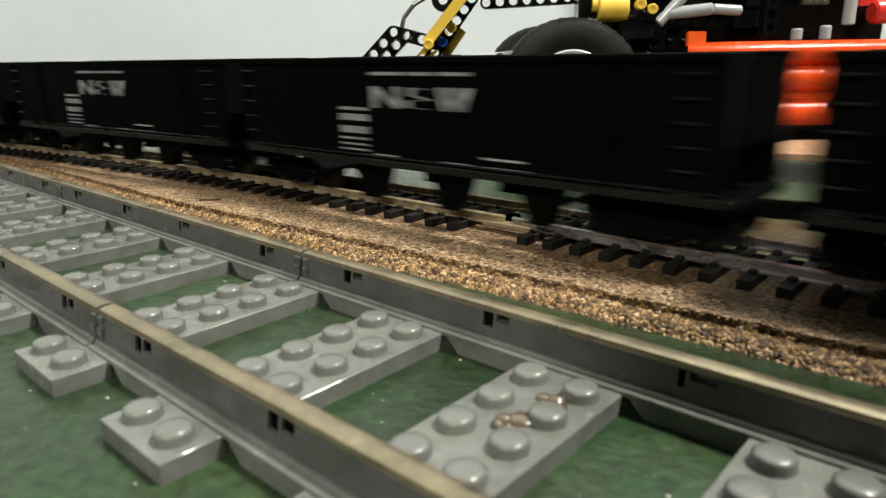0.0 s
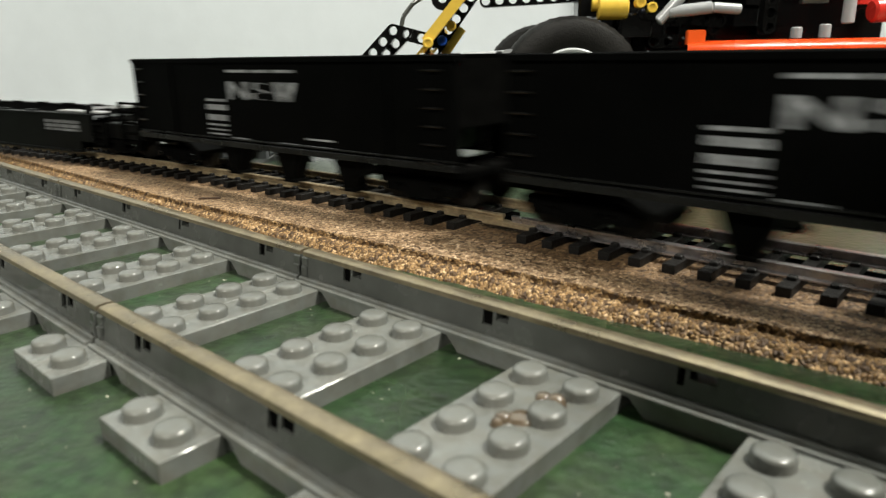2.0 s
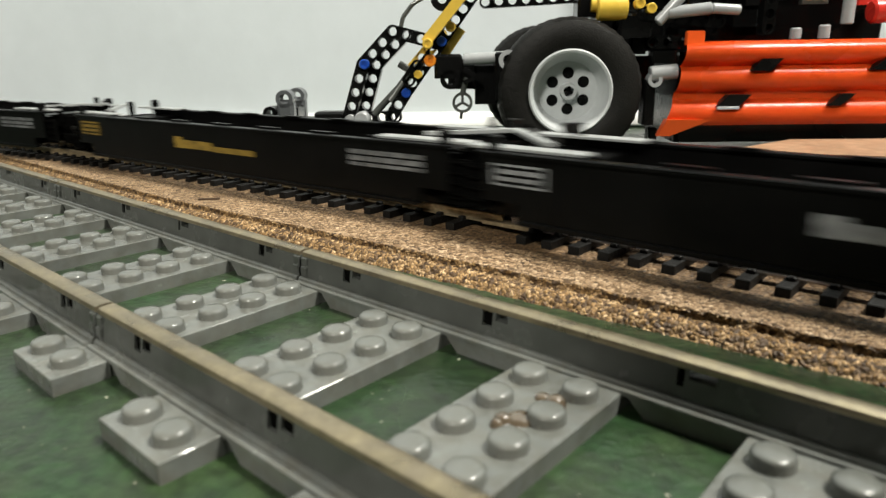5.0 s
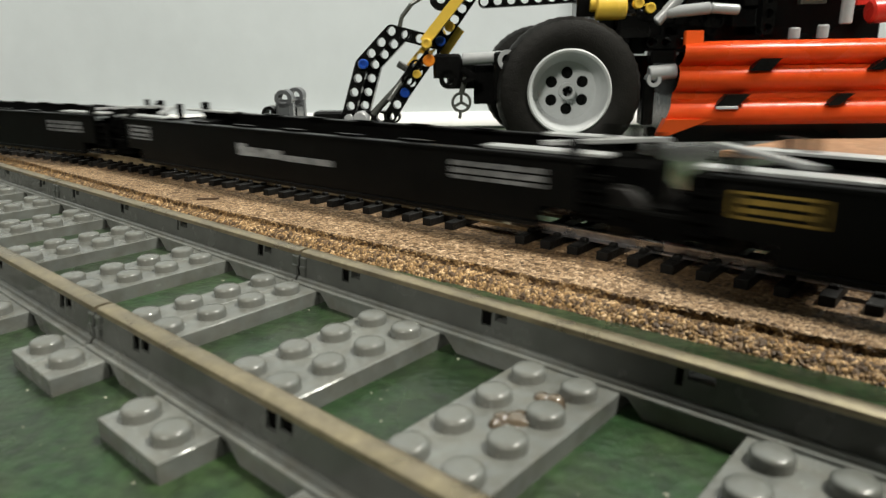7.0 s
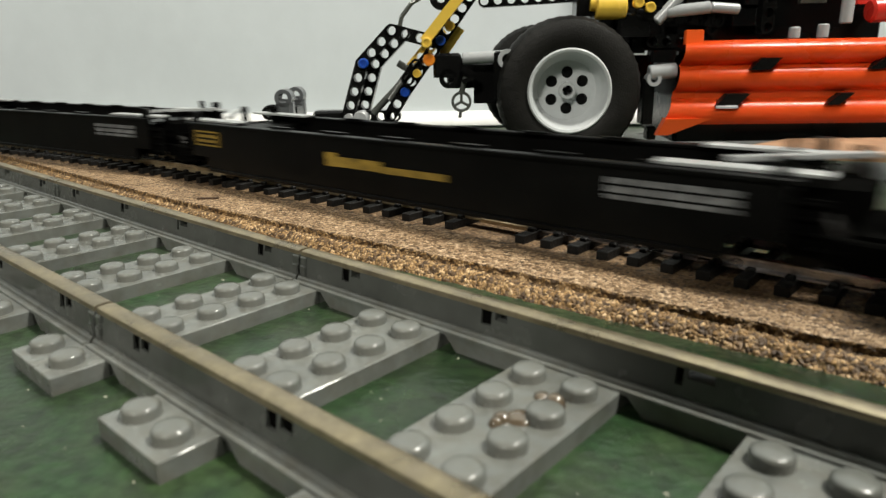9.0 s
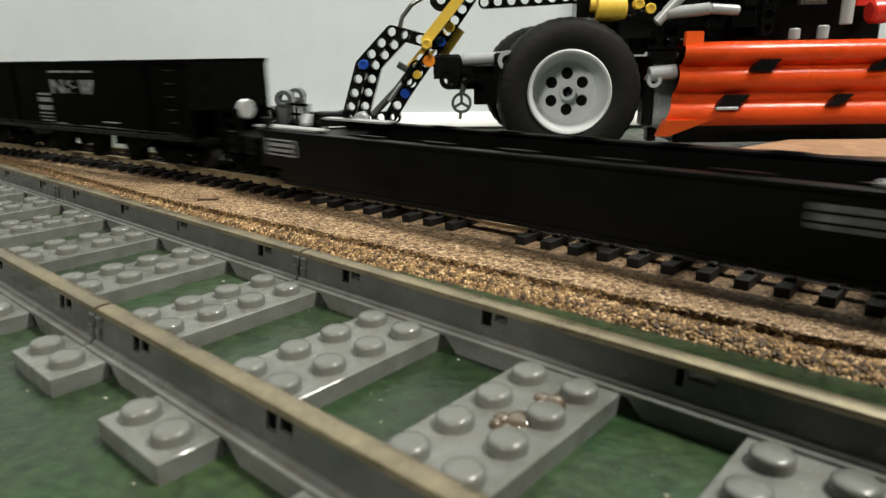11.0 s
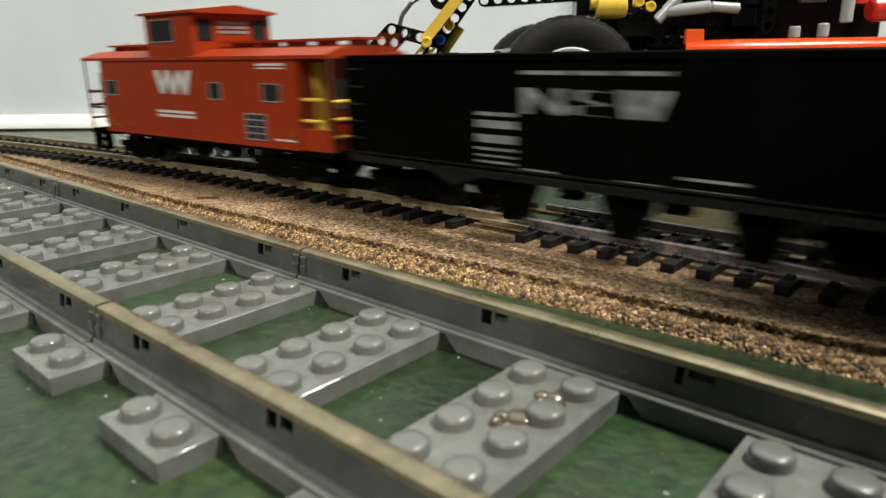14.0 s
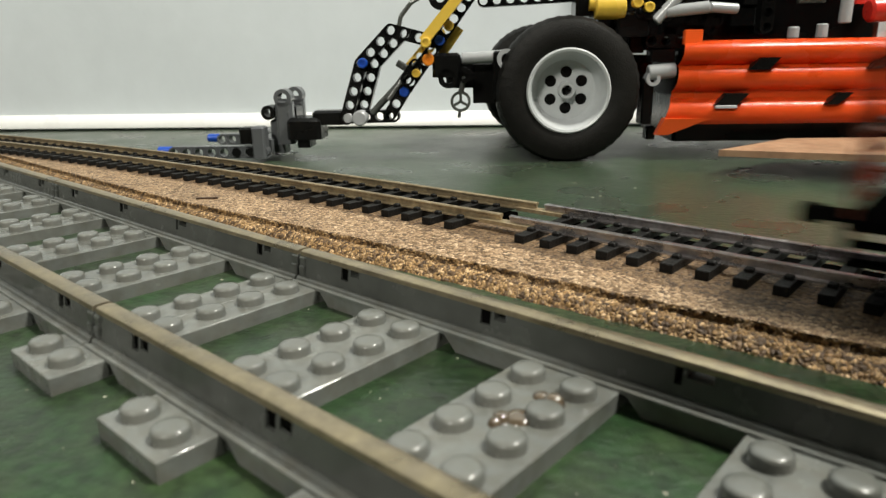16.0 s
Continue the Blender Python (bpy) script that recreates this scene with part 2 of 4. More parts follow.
def empty(name, m=None, label="", category="", group="", kind=""):
    ob = new(name)
    ob.empty_display_size = 0.01
    if m:
        ob.matrix_basis = m
    return tagged(ob, label, category, group, kind)


def mm_pose(x, y, z, rz=0.0):
    return pose(x * MM, y * MM, z * MM, 0, 0, rz)


# ---------- the room and the painted board ----------
WALL_TURN = 37.1
room = mm_pose(-260, 212, 0, WALL_TURN)


def structure(name, bm, material, label, m=None, category="", smooth=0):
    ob = new(name, mesh_from(name, bm, material, smooth))
    if m:
        ob.matrix_basis = m
    return tagged(ob, label, category, kind="structure")


bm = bmesh.new()
box(bm, -2700, 3100, -3000, 40, -20, 0.4)
structure("ground", bm, GREEN, "dark green painted board, slightly glossy and dusty", room, "ground")
bm = bmesh.new()
box(bm, -2700, 3100, 0, 40, 0, 2200)
structure("wall_north", bm, WALL, "plain white painted wall behind the layout", room, "wall")
# unseen walls added to close the room, dulled to hold bounced light down
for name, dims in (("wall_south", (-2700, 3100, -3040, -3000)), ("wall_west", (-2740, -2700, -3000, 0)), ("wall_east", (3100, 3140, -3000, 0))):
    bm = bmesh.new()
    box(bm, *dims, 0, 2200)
    structure(name, bm, ROOM, "plain unseen room wall, dull beige to keep bounced light low", room, "wall")
bm = bmesh.new()
box(bm, -2740, 3140, -3040, 40, 2200, 2230)
structure("ceiling", bm, CEIL, "plain pale ceiling", room, "ceiling")
bm = bmesh.new()
skirt = [(0, 1.8), (-6, 1.8), (-6.5, 2.2), (-6.3, 5), (-4.5, 7.6), (-2, 9.8), (0, 10.6)]
sweep(bm, [(-2700, -0.2, 0), (0, -0.2, 0), (3100, -0.2, 0)], skirt)
structure("baseboard", bm, TRIM, "low glossy white strip along the wall's foot", room, "baseboard", 35)

for where, power, width in LAMPS:
    wide = width * 500
    hung = empty("hanging_lamp", look(where, (-0.05, 0.15, 0)), "small round white lamp hung from the ceiling", "lamp", "hanging lamps")
    bm = bmesh.new()
    turned(bm, [(wide + 4, 0), (wide + 10, 2), (wide + 8, 20), (wide * 0.7, 52), (12, 70)], Matrix.Translation((0, 0, 6)), seg=32)
    part("shade", bm, TRIM, hung)
    up = hung.matrix_basis.inverted().to_3x3() @ Vector((0, 0, 1))
    bm = bmesh.new()
    rod(bm, (0, 0, 70), tuple(Vector((0, 0, 70)) + up * ((2.2 - where[2]) * 1000 - 60)), 3, 8)
    part("cord", bm, TRIM, hung)

# ---------- unseen slab added on the board behind the lens, to shade the near right ---------
tablet = empty("tablet", pose(*EYE, 73.7, 0.94, 41.4), "unseen black slab added to shade the near board, on edge, tipped towards the track", "tablet")
bm = bmesh.new()
box(bm, -22, 130, -43, 62, 3.0, 10.5, 2.2)
part("case", bm, TECH_BLACK, tablet)
bm = bmesh.new()
box(bm, -16, 124, -38, 57, 10.3, 10.9)
part("screen", bm, GLASS_DARK, tablet, "dark glass face of the added slab")

# ---------- the grey toy track ----------
PIECE = 128.0


def stud_mesh():
    bm = bmesh.new()
    turned(bm, [(2.5, 0), (2.45, 0.15), (2.45, 1.05), (2.36, 1.38), (2.12, 1.6), (1.7, 1.72), (1.0, 1.76)], seg=24)
    return mesh_from("stud", bm, GREY, 60)


STUD = stud_mesh()


def sleeper(parent, x0, x1, studs_x):
    bm = bmesh.new()
    box(bm, x0, x1, -32, -23.6, 0, 3.2, 0.13)
    box(bm, x0, x1, 23.6, 32, 0, 3.2, 0.13)
    box(bm, x0, x1, -16.4, 16.4, 0, 3.2, 0.13)
    box(bm, x0 + 0.1, x1 - 0.1, -23.8, -16.2, 0.2, 3.05)
    box(bm, x0 + 0.1, x1 - 0.1, 16.2, 23.8, 0.2, 3.05)
    s = part("sleeper", bm, GREY, parent, "grey plastic sleeper with round studs")
    for x in studs_x:
        for y in (-28, -12, -4, 4, 12, 28):
            k = new("stud", STUD)
            k.parent, k.location = s, (x * MM, y * MM, 3.19 * MM)
    return s


def web(bm, x0, x1, y, z0, z1):
    """A stretch of rail side, wider towards its foot."""
    a, b = (1.5 + (8.3 - z) * 0.13 for z in (z0, z1))
    add(bm, [(x0, y - a, z0), (x1, y - a, z0), (x1, y + a, z0), (x0, y + a, z0), (x0, y - b, z1), (x1, y - b, z1), (x1, y + b, z1), (x0, y + b, z1)], BOX_FACES)


def toy_rail(parent, y):
    """One rail of a piece: grey foot, skirts between the sleepers, a slotted web and a thin metal cap."""
    for k in range(4):
        x0, x1 = 8.0 + 32 * k, 24.0 + 32 * k
        bm = bmesh.new()
        # each skirt has a slanted open corner
        add(bm, [(x0 + 3.2, y - 3.8, 0.3), (x1, y - 3.8, 0.3), (x1, y + 3.8, 0.3), (x0 + 3.2, y + 3.8, 0.3),
                 (x0 + 0.6, y - 3.8, 3.02), (x1, y - 3.8, 3.02), (x1, y + 3.8, 3.02), (x0 + 0.6, y + 3.8, 3.02)], BOX_FACES)
        part("rail_skirt", bm, GREY, parent)
    bm = bmesh.new()
    foot = [(-4.0, 3.0), (-4.0, 3.55), (-3.85, 3.7), (-3.45, 3.7), (-3.35, 3.5), (-2.9, 3.5), (-2.8, 3.95), (-2.5, 4.2), (2.5, 4.2), (2.8, 3.95), (2.9, 3.5), (3.35, 3.5), (3.45, 3.7), (3.85, 3.7), (4.0, 3.55), (4.0, 3.0)]
    sweep(bm, [(0.3 + i * 127.4 / 8, y, 0) for i in range(9)], foot)
    part("rail_foot", bm, GREY, parent)
    slots = (13.0, 46.6, 78.2, 113.2)
    xs = [0.35]
    for c in slots:
        wide = y > 0 and c == slots[2]
        xs += [c, c + (1.0 if wide else 2.0), c + (1.6 if wide else 2.6), c + 5.0]
    xs.append(127.65)
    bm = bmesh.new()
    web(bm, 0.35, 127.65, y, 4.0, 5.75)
    part("rail_web", bm, GREY_DARK, parent, "grey slotted rail side, shade painted into its colour")
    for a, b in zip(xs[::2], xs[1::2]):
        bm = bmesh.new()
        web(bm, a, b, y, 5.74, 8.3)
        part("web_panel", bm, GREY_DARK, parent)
    for c in slots:
        # the second half of a slot is open in its upper part only
        bm = bmesh.new()
        wide = y > 0 and c == slots[2]
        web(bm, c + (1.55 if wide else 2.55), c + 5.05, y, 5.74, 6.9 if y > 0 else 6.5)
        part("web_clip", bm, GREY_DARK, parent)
        # black blocks added for the shade inside the hollow slots
        for x0, x1, wanted in ((c - 0.1, c + (1.1 if wide else 2.1), True), (c + 2.5, c + 5.1, y < 0)):
            if wanted:
                bm = bmesh.new()
                deep = 0.6 if wide else 1.3
                box(bm, x0, x1, y - deep, y + deep, 5.7, 8.25)
                part("slot_core", bm, BLACK_MATT, parent)
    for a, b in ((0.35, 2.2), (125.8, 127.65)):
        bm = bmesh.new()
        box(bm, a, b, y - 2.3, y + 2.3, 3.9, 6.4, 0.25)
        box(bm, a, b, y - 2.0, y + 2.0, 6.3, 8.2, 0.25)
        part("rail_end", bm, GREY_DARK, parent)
    bm = bmesh.new()
    head = [(-1.5, 8.15), (-1.55, 8.7), (-1.4, 9.05), (-1.0, 9.22), (0, 9.28), (1.0, 9.22), (1.4, 9.05), (1.55, 8.7), (1.5, 8.15)]
    sweep(bm, [(0.45 + i * (127.1 / 8), y, 0) for i in range(9)], head)
    part("rail_cap", bm, RAIL_METAL, parent, "tarnished metal rail cap")


track = empty("toy_track", mm_pose(0, 0, 0), "grey studded plastic toy track piece with metal-capped rails", "toy track", "toy track pieces")
sleeper(track, 0.08, 7.92, (4,))
for k in (32, 64, 96):
    sleeper(track, k - 7.9, k + 7.9, (k - 4, k + 4))
sleeper(track, 120.08, 127.92, (124,))
toy_rail(track, 20)
toy_rail(track, -20)
for x in (-128, -256):
    copy_thing(track, mm_pose(x, 0, 0))

# a drop of clear glue left on one sleeper
bm = bmesh.new()
for gx, gy, gr, gh in ((65.5, 2.2, 2.0, 0.7), (63.8, 0.6, 1.2, 0.9), (67, 7.6, 1.5, 1.6), (64.0, -1.0, 0.9, 1.0), (64.6, 8.4, 1.2, 0.7)):
    turned(bm, [(gr, 0), (gr * 0.85, gh * 0.6), (gr * 0.5, gh * 0.92), (0.01, gh)], Matrix.Translation((gx, gy, 3.15)), 16)
tagged(new("glue_drop", mesh_from("glue_drop", bm, GLUE, 80)), "shiny dried drop of glue on a grey sleeper", "glue")

# dust and paint flecks on the board
rng = random.Random(21)
bm = bmesh.new()
for k in range(420):
    x, y = rng.uniform(-180, 130), rng.uniform(-60, 36) if k % 3 else rng.uniform(95, 240)
    r = rng.choice((0.12, 0.15, 0.2, 0.3)) * (1 if y < 60 else 2.0)
    a = rng.uniform(0, 3)
    add(bm, [(x + r * math.cos(a + q) * rng.uniform(0.5, 1.6), y + r * math.sin(a + q) * rng.uniform(0.5, 1.4), 0.43) for q in (0, 1.3, 2.6, 3.9, 5.1)]
        + [(x, y, 0.5)], [(0, 1, 5), (1, 2, 5), (2, 3, 5), (3, 4, 5), (4, 0, 5)])
DUST = node_material("pale_dust", (0.34, 0.33, 0.26), 0.8, vary=0.2)
tagged(new("dust_flecks", mesh_from("dust_flecks", bm, DUST, 0)), "scattered pale dust flecks on the green board", "dust", kind="stuff")

# ---------- the way of the model railway ----------
CORK_TOP = 4.2
RAIL_TOP = 8.5
S_BEND, Y_LINE = 40.0, 79.4
R_WIDE, R_TIGHT = 1945.0, 430.0
WAY = {}


def lay_way():
    x, y, h, s = S_BEND, Y_LINE, 0.0, S_BEND
    WAY[round(s)] = (x, y, h)
    while s > -3000:
        x, y = x - math.cos(h), y - math.sin(h)
        s -= 1
        if s > -345:
            h += 1 / R_WIDE
        elif h < radians(90):
            h += 1 / R_TIGHT
        WAY[round(s)] = (x, y, h)


lay_way()


def on_way(s):
    if s >= S_BEND:
        return s, Y_LINE, 0.0
    k = math.floor(s)
    a, b, f = WAY[k], WAY[k + 1], s - k
    return tuple(p + (q - p) * f for p, q in zip(a, b))


def stations(s0, s1, step):
    n = max(1, round((s1 - s0) / step))
    return [on_way(s0 + (s1 - s0) * i / n) for i in range(n + 1)]


def tie_mesh():
    bm = bmesh.new()
    box(bm, -1.35, 1.35, -15, 15, CORK_TOP, CORK_TOP + 1.9, 0.12)
    for y in (-8.0, 8.0):
        for d in (-1.9, 1.9):
            box(bm, -0.85, 0.85, y + d - 0.75, y + d + 0.75, CORK_TOP + 1.85, CORK_TOP + 2.75, 0.2)
    return mesh_from("tie", bm, TIE, 30)


TIE_MESH = tie_mesh()
HO_RAIL = [(-1.3, 0), (-1.3, 0.35), (-0.35, 0.6), (-0.35, 1.6), (-0.7, 1.8), (-0.7, 2.2), (-0.45, 2.4), (0.45, 2.4), (0.7, 2.2), (0.7, 1.8), (0.35, 1.6), (0.35, 0.6), (1.3, 0.35), (1.3, 0)]


def model_track(s0, s1, material, rail_label, near_s0=None, step=12):
    thing = empty("model_track", None, "black-tied model railway track with " + rail_label, "model track", "model railway track")
    for off in (-8.0, 8.0):
        bm = bmesh.new()
        sweep(bm, stations(s0, s1, step), [(off + o, CORK_TOP + 1.9 + z) for o, z in HO_RAIL])
        part("rail", bm, material, thing, rail_label)
    return thing


def lay_ties(thing, s0, s1, pitch=7.05):
    s = s0
    while s < s1:
        x, y, h = on_way(s)
        k = new("tie", TIE_MESH)
        k.parent = thing
        k.matrix_basis = Matrix.Translation((x * MM, y * MM, 0)) @ Matrix.Rotation(h + random.uniform(-0.012, 0.012), 4, "Z")
        s += pitch


GAP = 13.0


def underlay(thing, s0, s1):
    """A black strip added for the shade under the ties, behind the cork."""
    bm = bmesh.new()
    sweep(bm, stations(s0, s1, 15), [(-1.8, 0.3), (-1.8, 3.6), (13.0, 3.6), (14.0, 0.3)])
    part("underlay", bm, BLACK_MATT, thing, "matt black strip standing in for the shade under the ties")


old_track = model_track(-600, GAP - 1.5, BRASS_RAIL, "brown tarnished rails")
new_track = model_track(GAP + 1.2, 420, NICKEL, "silvery rails")
lay_ties(old_track, -600.3, 1, 7.5)
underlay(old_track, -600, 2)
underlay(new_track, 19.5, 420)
lay_ties(new_track, 21.3, 260, 7.1)
for thing, s in ((old_track, 0),):
    for off in (-8.0, 8.0):
        bm = bmesh.new()
        sweep(bm, stations(GAP - 7, GAP + 8, 15), [(off - 1.6, CORK_TOP + 1.6), (off - 1.6, CORK_TOP + 2.5), (off - 0.7, CORK_TOP + 2.7), (off + 0.7, CORK_TOP + 2.7), (off + 1.6, CORK_TOP + 2.5), (off + 1.6, CORK_TOP + 1.6)])
        part("rail_joiner", bm, BRASS_RAIL, thing, "small folded brown metal rail joiner")
for a, b, mat_, lab in ((-2990, -600, BRASS_RAIL, "brown tarnished rails"), (420, 2750, NICKEL, "silvery rails")):
    run = model_track(a, b, mat_, lab, step=30)
    bm = bmesh.new()
    s = a
    while s < b:
        x, y, h = on_way(s)
        bar(bm, (x + math.sin(h) * 15, y - math.cos(h) * 15, CORK_TOP + 0.95), (x - math.sin(h) * 15, y + math.cos(h) * 15, CORK_TOP + 0.95), 2.7, 1.9, (0, 0, 1))
        s += 7.05
    tagged(part("ties", bm, TIE, run, smooth=0), kind="stuff")


# ---------- the cork bed ----------
def cork_front(x):
    """Where the bed's top front edge runs."""
    return 38.9 + 0.0615 * (x + 93) if x > -93 else 38.9 + 0.003 * (-93 - x)


def cork_bed():
    """A ragged strip: flat top, a small broken step, then a crumbly bevel down to the board."""
    bm = bmesh.new()
    xs = []
    x = -420.0
    while x < 190:
        xs.append(x)
        x += 0.42 if x > -50 and x < 125 else (0.8 if x > -130 else 3.0)
    front = [(-4.6, 0.0), (-4.3, 0.5), (-3.9, 1.0), (-3.5, 1.5), (-3.0, 1.9), (-2.5, 2.3), (-1.9, 2.55), (-1.3, 2.7), (-0.6, 2.75), (0.5, 2.8), (0.7, 3.3), (0.0, 3.75), (0.25, 4.2)]
    rows = []
    edge_bm, top_bm = bm, bmesh.new()
    for x in xs:
        yf = cork_front(x)
        back = max(on_way(x)[1] - 2.0, yf + 6)
        ring = [(yf + o, z) for o, z in front]
        k = yf + 0.9
        while k < yf + 24:
            ring.append((k, 4.2))
            k += 0.7
        ring += [(back - 1, 4.2), (back, 4.2), (back, 0.3)]
        wander = noise.noise(Vector((x * 0.11, 3, 1))) * 0.5 + noise.noise(Vector((x * 0.6, 8, 1))) * 0.45
        ragged = noise.noise(Vector((x * 0.16, 30, 5))) * 0.8
        notch = max(0.0, min(1.0, 0.55 + 1.3 * noise.noise(Vector((x * 0.28, 60, 2)))))
        e_row, t_row = [], []
        for i, (y, z) in enumerate(ring):
            n = noise.noise_vector(Vector((x * 1.9, y * 1.9, z * 1.9)))
            m = noise.noise_vector(Vector((x * 0.8, y * 0.8, z * 0.9 + 20)))
            rough = 0.5 if i < 9 else (0.35 if i < 12 else (0.2 if i < 14 else 0.07))
            shift = ragged * (1 - i / 9) + wander * i / 9 if i < 9 else (wander if i < 15 else 0)
            if i in (9, 10):
                shift -= (1 - notch) * 1.0
            p = ((x + n.x * rough * 0.6) * MM, (y + shift + n.y * rough * 0.7 + m.y * rough * 0.5) * MM,
                 (0.2 if i == 0 else max(z + (n.z * rough + m.z * rough * 0.5 if y < back - 0.5 else 0), 0.25)) * MM)
            if i <= 12:
                e_row.append(edge_bm.verts.new(p))
            if i >= 12:
                t_row.append(top_bm.verts.new(p))
        rows.append((e_row, t_row))
    for p, q in zip(rows, rows[1:]):
        for u, v, target in ((p[0], q[0], edge_bm), (p[1], q[1], top_bm)):
            for i in range(min(len(u), len(v)) - 1):
                target.faces.new((u[i], v[i], v[i + 1], u[i + 1]))
    return edge_bm, top_bm


cork = empty("cork_roadbed", None, "coarse brown cork strip with a ragged sloping edge under the track", "cork roadbed")
cork_edge, cork_flat = cork_bed()
part("broken_edge", cork_edge, CORK_FACE, cork, "crumbly golden broken edge with crevice shade painted in", 70)
cork_top = part("flat_top", cork_flat, CORK_SMOOTH, cork, "flat pale brown top, darker beside the ties", 70).data
cork_top.materials.append(CORK_DARKER)
# a ragged darker band along the ties, wider to the right
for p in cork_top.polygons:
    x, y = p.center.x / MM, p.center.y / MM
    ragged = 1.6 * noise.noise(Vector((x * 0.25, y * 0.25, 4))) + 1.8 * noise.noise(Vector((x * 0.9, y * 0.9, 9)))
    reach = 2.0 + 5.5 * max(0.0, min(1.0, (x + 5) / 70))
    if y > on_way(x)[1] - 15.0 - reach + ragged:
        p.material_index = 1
bm = bmesh.new()
bar(bm, (-86, 43.8, 4.45), (-81, 48.2, 4.55), 0.9, 0.5, (0, 0, 1))
tagged(new("splinter", mesh_from("splinter", bm, SPLINTER, 0)), "small dark wood splinter lying on the cork", "splinter")

# ---------- rolling stock; each body's origin is on the rail tops, x ahead ----------


def truck(car, x, wheel_base=22.0, r=5.2):
    bm = bmesh.new()
    for y in (-12.2, 12.2):
        s = 1 if y > 0 else -1
        box(bm, x - wheel_base / 2 - 4, x + wheel_base / 2 + 4, y - 0.9, y + 0.9, 5.2, 7.2, 0.3)
        box(bm, x - 5, x + 5, y - 1.1, y + 1.1, 1.9, 7.0, 0.4)
        for d in (-1, 1):
            box(bm, x + d * wheel_base / 2 - 2.2, x + d * wheel_base / 2 + 2.2, y - 1.1, y + 1.1, 3.2, 6.6, 0.4)
            bar(bm, (x + d * 4, y, 2.4), (x + d * wheel_base / 2, y, 5.2), 1.6, 1.5)
    box(bm, x - 3, x + 3, -12, 12, 4.5, 8.0)
    t = part("truck", bm, BLACK_MATT, car)
    for d in (-1, 1):
        for y in (-8.2, 8.2):
            bm = bmesh.new()
            s = 1 if y > 0 else -1
            turned(bm, [(r + 0.7, 0), (r + 0.7, 0.6), (r, 0.8), (r - 0.15, 2.4), (r - 1, 2.5), (1.2, 1.4)], Matrix.Translation((x + d * wheel_base / 2, y - s * 0.9, r)) @ Matrix.Rotation(-s * math.pi / 2, 4, "X"), 20)
            part("wheel", bm, WHEEL, t)


def coupler(car, x, d):
    bm = bmesh.new()
    box(bm, min(x, x + d * 8), max(x, x + d * 8), -1.3, 1.3, 7.4, 9.6, 0.2)
    box(bm, min(x + d * 7, x + d * 11), max(x + d * 7, x + d * 11), -2.4, 1.0, 6.9, 10.2, 0.4)
    part("coupler", bm, BLACK_MATT, car)


def plate(car, name, x0, x1, z0, z1, y, material, label="", slant=0.0):
    """A thin printed mark on a side at y, standing 0.15 proud."""
    bm = bmesh.new()
    s = -1 if y < 0 else 1
    ya, yb = sorted((y, y + s * 0.15))
    add(bm, [(x0 + slant, ya, z0), (x1 - slant, ya, z0), (x1 - slant, yb, z0), (x0 + slant, yb, z0), (x0, ya, z1), (x1, ya, z1), (x1, yb, z1), (x0, yb, z1)], BOX_FACES)
    return part(name, bm, material, car, label, 0)


